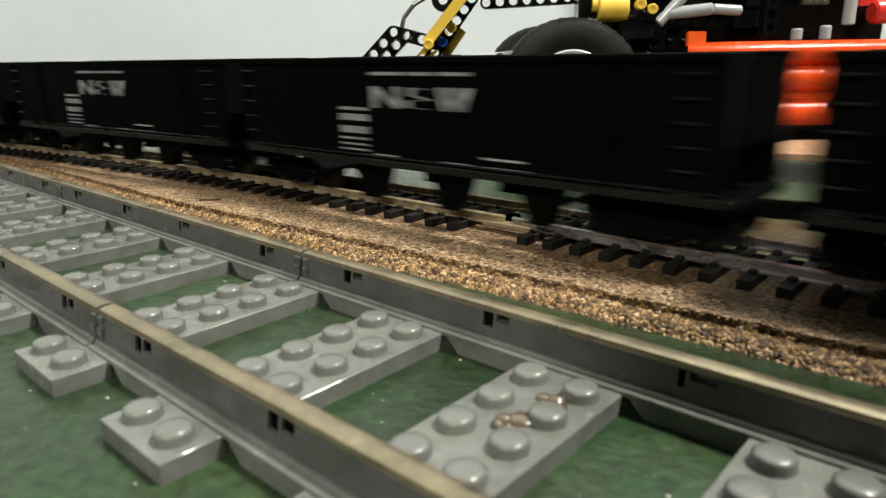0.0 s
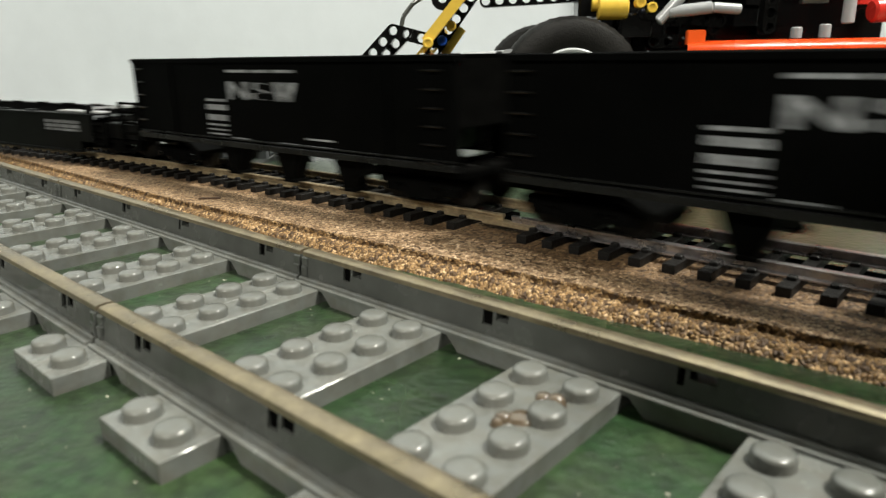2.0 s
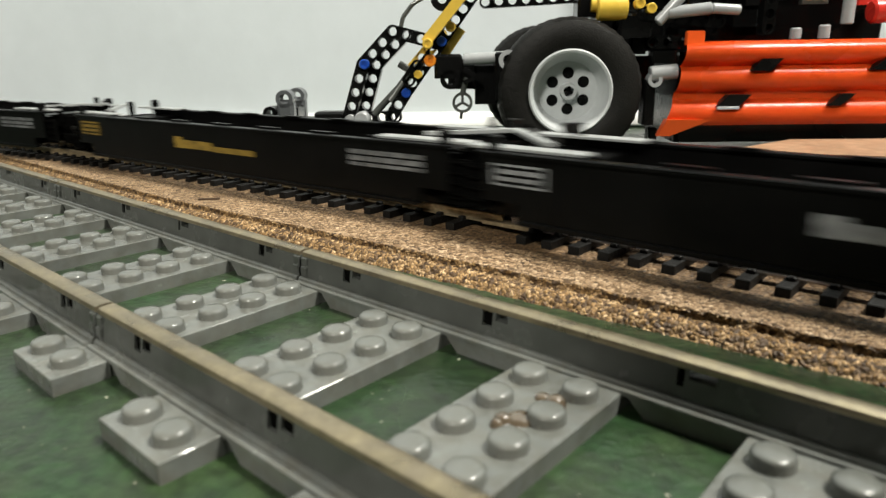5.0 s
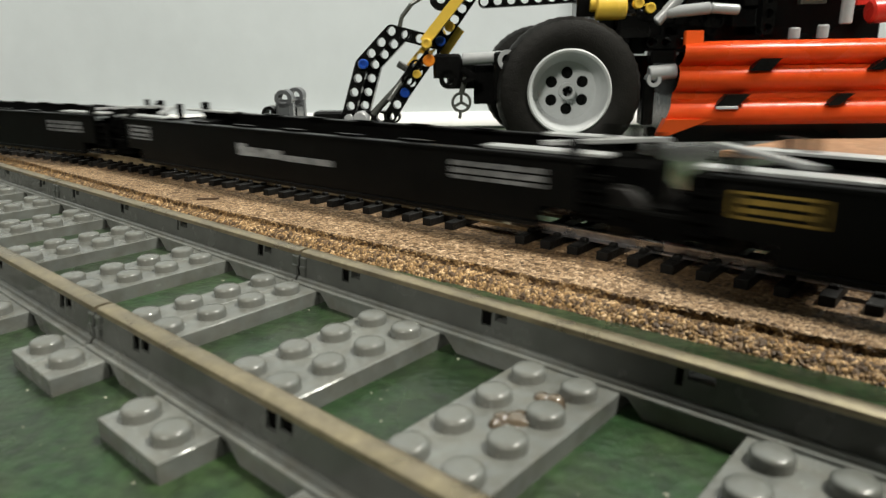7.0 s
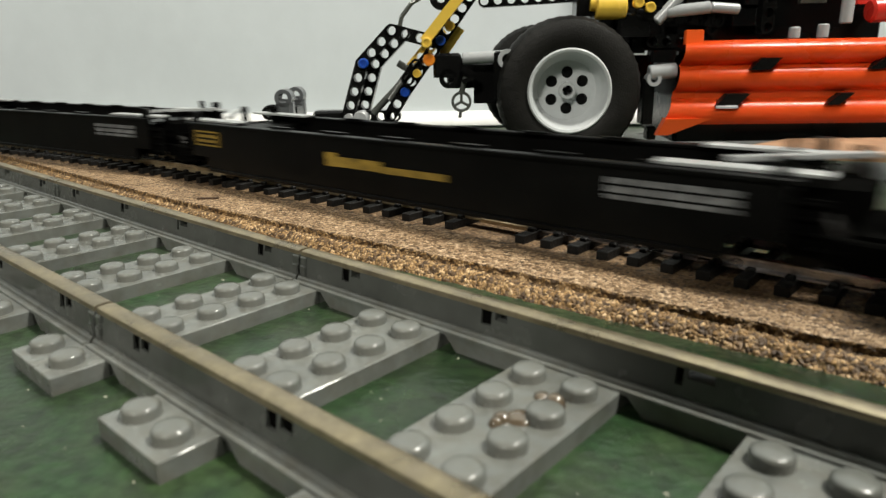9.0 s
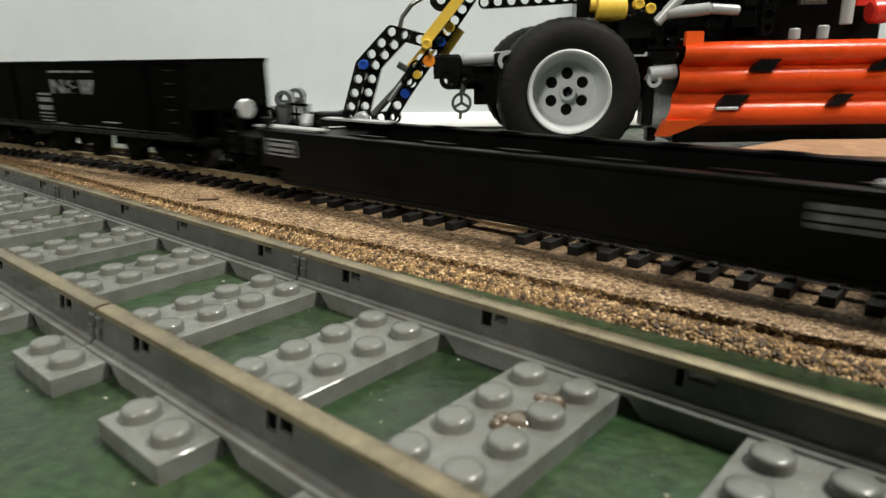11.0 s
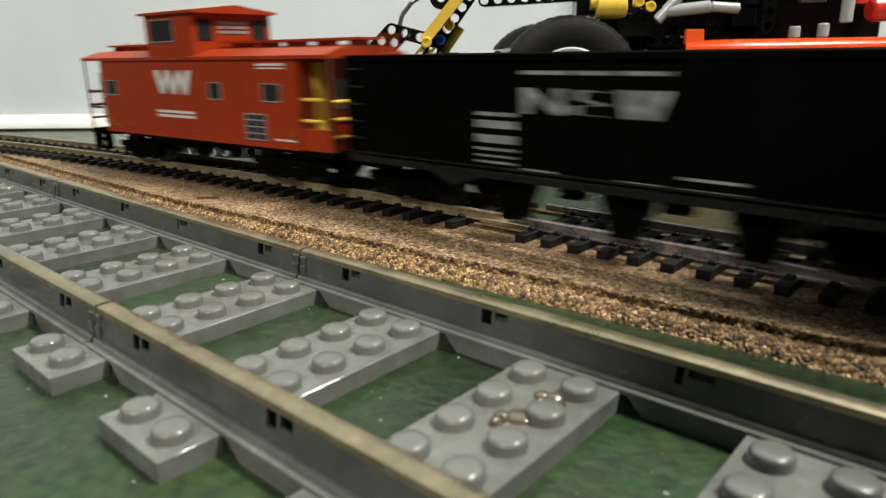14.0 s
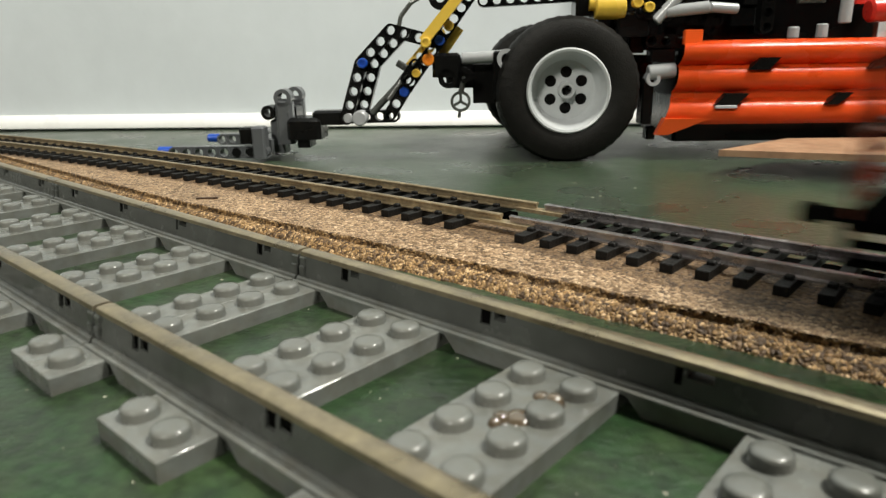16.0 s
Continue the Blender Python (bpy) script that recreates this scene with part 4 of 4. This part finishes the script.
def beam(parent, a, b, y, material=None, name="liftarm", width=5.7, thick=5.7, label="", holes=True):
    """A beam with round through holes from a to b, (x, z) pairs on the plane y."""
    bm = bmesh.new()
    if not holes:
        bar(bm, (a[0], y, a[1]), (b[0], y, b[1]), width, thick)
        return part(name, bm, material or TECH_BLACK, parent, label)
    A, B = Vector((a[0], y, a[1])), Vector((b[0], y, b[1]))
    n = max(1, round((B - A).length / 6.1))
    d = (B - A) / n
    e = d.normalized()
    up = Vector((-e.z, 0, e.x))
    for i in range(n + 1):
        c = A + d * i
        turned(bm, [(1.95, -thick / 2), (1.95, thick / 2), (width / 2, thick / 2), (width / 2, -thick / 2)], Matrix.Translation(c) @ Matrix.Rotation(math.pi / 2, 4, "X"), 18, True)
        if i < n:
            m = c + d / 2
            bar(bm, tuple(m - e * 1.0), tuple(m + e * 1.0), width - 0.2, thick - 0.6)
    for s in (-1, 1):
        o = up * (s * (width / 2 - 0.42))
        bar(bm, tuple(A + o), tuple(B + o), 0.84, thick)
    return part(name, bm, material or TECH_BLACK, parent, label)


def pin(parent, x, z, y, material=None, r=2.25, length=1.6):
    bm = bmesh.new()
    turned(bm, [(1.2, 0.4), (1.3, 0), (r - 0.3, 0), (r, 0.4), (r, length + 3)], Matrix.Translation((x, y, z)) @ Matrix.Rotation(-math.pi / 2, 4, "X"), 18)
    return part("pin", bm, material or BLUE, parent)


def front_wheel(parent, x, z, y, width=24.0):
    bm = bmesh.new()
    R = 31.0
    prof = [(18.4, 1.0), (20, 0.2), (26.6, 0.0), (30.2, 1.6), (31.7, 4.4), (32.2, width / 2), (31.7, width - 4.4), (30.2, width - 1.8), (22, width), (18.4, width - 1), (18.0, width / 2)]
    place = Matrix.Translation((x, y, z)) @ Matrix.Rotation(-math.pi / 2, 4, "X")
    seg, vs, fs = 168, [], []
    for k, (r, h) in enumerate(prof):
        for i in range(seg):
            a = 2 * math.pi * i / seg
            block = 0.25 if 3 <= k <= 7 and (i + (2 if k > 5 else 0)) % 4 < 2 else 0.0
            vs.append(tuple(place @ Vector(((r - block) * math.cos(a), (r - block) * math.sin(a), h))))
    for k in range(len(prof)):
        p, q = k * seg, (k + 1) % len(prof) * seg
        fs += [(p + i, p + (i + 1) % seg, q + (i + 1) % seg, q + i) for i in range(seg)]
    add(bm, vs, fs)
    wheel = part("wheel", bm, RUBBER, parent, "black rubber tyre on a pale rim")
    bm = bmesh.new()
    place = Matrix.Translation((x, y, z)) @ Matrix.Rotation(-math.pi / 2, 4, "X")
    turned(bm, [(18.6, 1.6), (18.4, 0.4), (17.8, -0.2), (16.8, 0.2), (16.2, 2.0), (14.8, 8.5), (13.2, 11.0), (11.6, 11.0), (11.6, 14), (18.6, 15)], place, 48, True)
    turned(bm, [(0.01, 11.1), (11.7, 11.1), (11.7, 13), (0.01, 13)], place, 36, True)
    turned(bm, [(2.3, 7.0), (3.6, 7.0), (3.8, 7.6), (3.8, 12), (2.3, 12)], place, 24, True)
    rim = part("rim", bm, RIM, wheel, "pale grey dished rim with six black discs for holes")
    # black discs on the solid rim, for the dark inside its holes
    for i in range(6):
        a = math.radians(60 * i + 30)
        bm = bmesh.new()
        turned(bm, [(2.55, 10.95), (2.55, 12)], place @ Matrix.Translation((8.0 * math.cos(a), 8.0 * math.sin(a), 0)), 20)
        part("rim_hole", bm, TECH_BLACK, rim)
    bm = bmesh.new()
    for i in range(2):
        a = math.radians(90 * i + 20)
        bar(bm, tuple(place @ Vector((-2.4 * math.cos(a), -2.4 * math.sin(a), 10.4))), tuple(place @ Vector((2.4 * math.cos(a), 2.4 * math.sin(a), 10.4))), 1.5, 1.5 + 0.1 * i)
    part("axle_end", bm, TECH_BLACK, rim)


front_wheel(vehicle, -1.0, 29.5, -1.0)
front_wheel(vehicle, -6.0, 29.3, 92.0)

# front arm of bent liftarms with blue pins
beam(vehicle, (-93.5, 42.6), (-101.5, 18.0), 10)
beam(vehicle, (-88.6, 42.2), (-96.2, 17.6), 19)
beam(vehicle, (-88.6, 42.2), (-75.0, 55.6), 19)
beam(vehicle, (-93.5, 42.6), (-79.5, 56.6), 10)
beam(vehicle, (-79.5, 56.6), (-60.5, 51.5), 10)
beam(vehicle, (-58.0, 52.0), (-74.5, 29.8), 10)
beam(vehicle, (-74.5, 29.8), (-81.5, 19.2), 10)
beam(vehicle, (-112, 18.2), (-80, 18.6), 14)
beam(vehicle, (-58.0, 52.0), (-38, 79), 10)
beam(vehicle, (-64.5, 51.5), (-46.5, 72.5), 3, YELLOW, label="yellow beam", width=4.4, holes=False)
beam(vehicle, (-72, 40), (-58.5, 55), 20, YELLOW, label="yellow beam")
beam(vehicle, (-57.5, 46.0), (-49.0, 57.5), 18, YELLOW, label="yellow beam", width=4.4, holes=False)
for x, z, y in ((-92.5, 42.7, 5.4), (-57.6, 51.9, 5.4), (-74.0, 29.8, 5.4)):
    pin(vehicle, x, z, y)
pin(vehicle, -63.4, 51.0, -1.5, YELLOW)
pin(vehicle, -53.5, 58.0, 5.4, YELLOW)
AMBER = node_material("amber_plastic", (0.85, 0.26, 0.02), 0.3, vary=0.04)
pin(vehicle, -62.8, 43.8, 4.0, AMBER, 2.7, 8)
beam(vehicle, (-72.5, 35.5), (-68.5, 41.5), 6)
pin(vehicle, -68.2, 38.0, 2.0, YELLOW, 1.9)
bm = bmesh.new()
rod(bm, (-95, 5, 18.3), (-95, 14, 18.3), 3.4, 18, 0.5)
rod(bm, (-100.5, 7, 18.3), (-100.5, 14, 18.3), 2.4, 18, 0.4)
part("bush", bm, TECH_GREY, vehicle, "grey axle bush")
bm = bmesh.new()
rod(bm, (-90, 12, 20), (-66, 12, 44), 1.6, 12)
rod(bm, (-78, 16, 42.5), (-73, 16, 39.5), 1.6, 12)
rod(bm, (-82, 10, 26), (-70, 14, 42), 1.9, 12)
part("piston_rod", bm, GREY_DARK, vehicle, "thin grey rod")
bm = bmesh.new()
pts = [(-78, 40, 52), (-79.5, 40, 58), (-78, 40, 64), (-73, 40, 70), (-62, 40, 76), (-40, 40, 80)]
for p, q in zip(pts, pts[1:]):
    rod(bm, p, q, 1.1, 10)
part("hose", bm, GREY_DARK, vehicle, "thin grey bent hose")
# steering block between arm and wheel
bm = bmesh.new()
box(bm, -61, -48.5, 4, 14, 36, 46.5, 1.2)
turned(bm, [(2.4, 0), (4.2, 0), (4.2, 9), (2.4, 9)], Matrix.Translation((-54.2, 4, 35.5)) @ Matrix.Rotation(-math.pi / 2, 4, "X"), 20, True)
box(bm, -43, -30, 12, 30, 24, 42, 0.8)
bar(bm, (-48, 5, 40), (-42, 5, 36.6), 2.2, 2.4)
bar(bm, (-48, 5, 34), (-42, 5, 36.6), 1.9, 2.4)
box(bm, -34, -26, 4, 26, 26, 47, 0.8)
box(bm, -56, 30, 30, 60, 30, 44, 1.0)
part("steering_block", bm, TECH_BLACK, vehicle)
bm = bmesh.new()
rod(bm, (-48, 8, 44), (-26, 8, 45), 2.6, 16, 0.3)
turned(bm, [(2.5, 0), (4.4, 0), (4.4, 8), (2.5, 8)], Matrix.Translation((-28, 3, 43.5)) @ Matrix.Rotation(-math.pi / 2, 4, "X"), 20, True)
turned(bm, [(2.0, 0), (3.4, 0), (3.4, 8), (2.0, 8)], Matrix.Translation((-28, 3, 36)) @ Matrix.Rotation(-math.pi / 2, 4, "X"), 20, True)
part("axle_joint", bm, TECH_GREY, vehicle, "grey axle and joint")
bm = bmesh.new()
turned(bm, [(3.4, 0), (4.6, 0), (4.6, 2.6), (3.4, 2.6)], Matrix.Translation((-48.6, 6, 25.2)) @ Matrix.Rotation(-math.pi / 2, 4, "X"), 24, True)
for k in range(3):
    a = math.radians(120 * k + 90)
    bar(bm, (-48.6, 7.3, 25.2), (-48.6 + 4 * math.cos(a), 7.3, 25.2 + 4 * math.sin(a)), 1.2, 1.6)
rod(bm, (-48.6, 7.3, 29), (-46.5, 7.3, 36), 1.3, 10)
rod(bm, (-49, 7.3, 21), (-49.4, 7.3, 18), 0.7, 8)
part("steering_wheel", bm, GREY_DARK, vehicle, "small dark grey ring wheel")
bm = bmesh.new()
turned(bm, [(2.0, 0), (5.0, 0), (5.0, 3), (2.0, 3)], Matrix.Translation((-57, 4, 69.5)) @ Matrix.Rotation(-math.pi / 2, 4, "X"), 20, True)
part("pulley", bm, TECH_BLACK, vehicle)
beam(vehicle, (-38, 69.5), (12, 71.5), 30, TECH_BLACK)

# fork lying on the board in front of the arm
fork = vehicle


def fork_tine(y, x0, x1, z):
    beam(fork, (x0, z), (x1, z), y, FORK_GREY, "fork_tine", label="grey beam with holes")
    bm = bmesh.new()
    rod(bm, (x0 - 8.5, y, z + 0.6), (x0 - 2, y, z + 0.6), 2.2, 14, 0.4)
    part("tine_pin", bm, BLUE, fork, "blue pin at the tip")


fork_tine(9, -184, -142, 3.2)
fork_tine(58, -179, -150, 3.4)
bm = bmesh.new()
box(bm, -146, -140, 5, 13, 0.4, 15, 0.8)
box(bm, -140.5, -134, 18, 28, 1.0, 17, 0.8)
box(bm, -158, -150, 40, 62, 0.4, 9, 0.8)
box(bm, -146, -138, 12, 60, 2, 9, 0.8)
for y in (12, 34):
    box(bm, -136, -128, y, y + 7, 6, 27, 1.5)
    turned(bm, [(2.3, 0), (4.1, 0), (4.1, 7), (2.3, 7)], Matrix.Translation((-132, y, 27.5)) @ Matrix.Rotation(-math.pi / 2, 4, "X"), 20, True)
part("fork_carriage", bm, FORK_GREY, fork, "grey fork carriage blocks")
bm = bmesh.new()
turned(bm, [(1.9, 0), (3.4, 0), (3.4, 8), (1.9, 8)], Matrix.Translation((-140.5, 16, 20.5)) @ Matrix.Rotation(-math.pi / 2, 4, "X"), 20, True)
box(bm, -141, -128, 20, 34, 17.5, 23.5, 0.8)
box(bm, -152.5, -145.5, 7, 15, 7, 14.5, 0.8)
box(bm, -130, -114, 8, 26, 8.5, 18.5, 1.6)
box(bm, -126, -120, 10, 24, 4.5, 9.5, 1.0)
box(bm, -118, -104, 10, 20, 15, 21.5, 1.0)
part("fork_joint", bm, TECH_BLACK, fork)
for x in (-154.0, -147.0):
    bm = bmesh.new()
    turned(bm, [(2.2, 0), (2.2, 2)], Matrix.Translation((x, 5.8, 3.2)) @ Matrix.Rotation(-math.pi / 2, 4, "X"), 16)
    part("pin", bm, TECH_BLACK, fork)


# orange side panel: ridged, with black blocks for its parallelogram openings
def side_panel():
    def bulge(z, c, w):
        return math.sqrt(max(0.0, 1 - ((z - c) / w) ** 2))

    rows = []
    for i in range(49):
        z = 14.2 + i * (35.8 / 48)
        rows.append((z, 6.5 - 7.0 * max(bulge(z, 45.0, 5.2), 0.92 * bulge(z, 34.0, 5.8), 0.95 * bulge(z, 19.0, 6.2), 0.2)))
    bm = bmesh.new()
    cols = [0.0, 0.16, 0.3, 0.45, 0.62, 0.8, 0.9, 1.0]
    grid = []
    for z, y in rows:
        x0 = 39.8 + (z - 10.5) * 0.37 if z < 26 else 45.5 + (z - 26) * 0.15
        line = []
        for c in cols:
            x = x0 + (150 - x0) * c
            lean = 2.5 * math.exp(-((c - 0.0) / 0.06) ** 2)
            line.append(bm.verts.new((x * MM, (y + lean) * MM, z * MM)))
        grid.append(line)
    for a, b in zip(grid, grid[1:]):
        for i in range(len(cols) - 1):
            bm.faces.new((a[i], a[i + 1], b[i + 1], b[i]))
    bmesh.ops.solidify(bm, geom=bm.faces[:], thickness=1.6 * MM)
    box(bm, 48.6, 56.5, 4.0, 7.5, 48.5, 54.5, 0.5)
    add(bm, [(38.6, 2.5, 9.6), (44.0, 2.5, 9.6), (44.0, 6.5, 9.6), (38.6, 6.5, 9.6), (41.8, 0.2, 17), (62.0, 0.2, 17), (62.0, 6.0, 17), (41.8, 6.0, 17)], BOX_FACES)
    return bm


panel = part("side_panel", side_panel(), ORANGE, vehicle, "glossy orange ridged side panel", 40)
# black blocks added for the dark inside the slanted openings
for x, z, wd, lean in ((82.0, 39.9, 8.5, 2.2), (69.5, 25.0, 9.5, 2.4), (115, 24.8, 5.5, 3.0), (131.5, 39.6, 6, 3.4)):
    bm = bmesh.new()
    add(bm, [(x - wd / 2 - lean, -1.0, z - 2.5), (x + wd / 2 - lean, -1.0, z - 2.5), (x + wd / 2 - lean, 3.6, z - 2.5), (x - wd / 2 - lean, 3.6, z - 2.5),
             (x - wd / 2 + lean, -1.0, z + 2.5), (x + wd / 2 + lean, -1.0, z + 2.5), (x + wd / 2 + lean, 3.6, z + 2.5), (x - wd / 2 + lean, 3.6, z + 2.5)], BOX_FACES)
    part("panel_opening", bm, TECH_BLACK, panel, "black slanted block for the dark of an opening")
bm = bmesh.new()
box(bm, 62.5, 72, -1.6, 0.4, 21.4, 22.6, 0.3)
part("panel_strip", bm, TECH_GREY, panel, "pale strip under an opening")
# chassis reaches low so its black stands in for shade under the panel
bm = bmesh.new()
box(bm, 50, 150, 16, 78, 5, 47, 1.5)
box(bm, -20, 45, 40, 80, 24, 44, 1.0)
part("chassis", bm, TECH_BLACK, vehicle)
# the open engine bay above the panel
rng = random.Random(4)
for k in range(26):
    x, y, z, w = rng.uniform(12, 150), rng.uniform(14, 60), rng.uniform(50, 66), rng.uniform(4, 11)
    bm = bmesh.new()
    box(bm, x, x + w, y, y + 7.6, z, z + rng.uniform(5, 14), 0.5)
    part("engine_brick", bm, TECH_BLACK, vehicle)
for dims in ((16, 150, 40, 60, 46, 80), (2, 14, 8, 24, 61, 80), (20, 34, 6, 20, 52, 62)):
    bm = bmesh.new()
    box(bm, *dims, 1.0)
    part("engine_block", bm, TECH_BLACK, vehicle)
for a, b, y in (((30, 62), (62, 58), 8), ((60, 55), (66, 79), 9), ((84, 55), (84, 79), 10), ((36, 50), (60, 50), 12)):
    beam(vehicle, a, b, y)
bm = bmesh.new()
rod(bm, (10, 8, 64.5), (23, 8, 64.5), 5.2, 20, 0.6)
rod(bm, (7.5, 8, 66), (10, 8, 66), 3.0, 16)
part("cylinder", bm, YELLOW, vehicle, "yellow cylinder")
pin(vehicle, 28, 66, 4, YELLOW)
pin(vehicle, 33, 64, 4, YELLOW)
for p, q, r in (((40, 6, 62), (58, 4, 63.5), 2.6), ((58, 4, 63.5), (70, 4, 62.5), 2.2), ((36, 6, 58), (46, 6, 69), 2.4), ((35, 9, 36.5), (47, 9, 37.5), 3.4),
                ((117, 8, 56), (117, 8, 72), 2.6), ((96, 8, 50), (96, 8, 55), 2.4), ((108, 8, 50), (108, 8, 56), 2.4)):
    bm = bmesh.new()
    rod(bm, p, q, r, 14, 0.5)
    part("engine_pipe", bm, TECH_GREY, vehicle, "grey tube")
for dims in ((36, 47, 10, 18, 41, 47), (33, 38, 8, 18, 14, 34), (27, 34, 14, 20, 45, 58), (38, 42, 16, 24, 6, 12)):
    bm = bmesh.new()
    box(bm, *dims, 0.7)
    part("connector_block", bm, TECH_BLACK, vehicle)
bm = bmesh.new()
turned(bm, [(1.6, 0), (3.2, 0), (3.2, 6), (1.6, 6)], Matrix.Translation((37, 6, 34)) @ Matrix.Rotation(-math.pi / 2, 4, "X"), 18, True)
part("bush", bm, TECH_GREY, vehicle, "grey axle bush")
# bodywork goes on upwards unseen behind the engine; overhang added to cast shade leftwards
bm = bmesh.new()
box(bm, 18, 150, 24, 74, 79, 98, 2.0)
box(bm, -14, 150, 24, 74, 97, 150, 2.0)
box(bm, 40, 150, 28, 70, 149, 172, 2.0)
part("upper_body", bm, TECH_BLACK, vehicle)
bm = bmesh.new()
rod(bm, (126, 8, 61), (150, 8, 62), 5.0, 16, 1.0)
box(bm, 122, 150, 12, 20, 64, 78, 1.0)
part("red_block", bm, RED_PL, vehicle, "red plastic parts")
bm = bmesh.new()
for x in (98.5, 101.5, 104.5):
    turned(bm, [(1.0, 0), (1.0, 0.6), (0.6, 0.9), (0.01, 1.0)], Matrix.Translation((x, 5.4, 66.5)) @ Matrix.Rotation(math.pi / 2, 4, "X"), 12)
box(bm, 96, 107, 5.4, 9, 64.5, 68.5, 0.4)
part("chain_pins", bm, STEEL, vehicle, "shiny metal pins")

# the brown wooden offcut lying beside the vehicle
board = empty("wooden_board", mm_pose(0, 0, 0), "thin brown wooden offcut with a notched edge on the board", "wooden board")
bm = bmesh.new()
outline = [(18.5, 198.3), (69, 212), (177, 259), (177, 335), (30, 243)]
vs = [(x, y, 7.6 + 0.010 * (x + y - 217)) for x, y in outline] + [(x, y, 10.0 + 0.010 * (x + y - 217)) for x, y in outline]
n = len(outline)
add(bm, vs, [tuple(range(n - 1, -1, -1)), tuple(range(n, 2 * n))] + [(i, (i + 1) % n, n + (i + 1) % n, n + i) for i in range(n)])
part("plank", bm, WOOD, board)
bm = bmesh.new()
box(bm, 92, 150, 250, 275, 0.4, 8.7, 0.4)
part("batten", bm, WOOD, board, "short batten that props the offcut up")


def motions():
    for thing, s0 in TRAIN:
        walk(thing, [(k * 0.5, placed(s0 + travel(k * 0.5))) for k in range(33)])


motions()
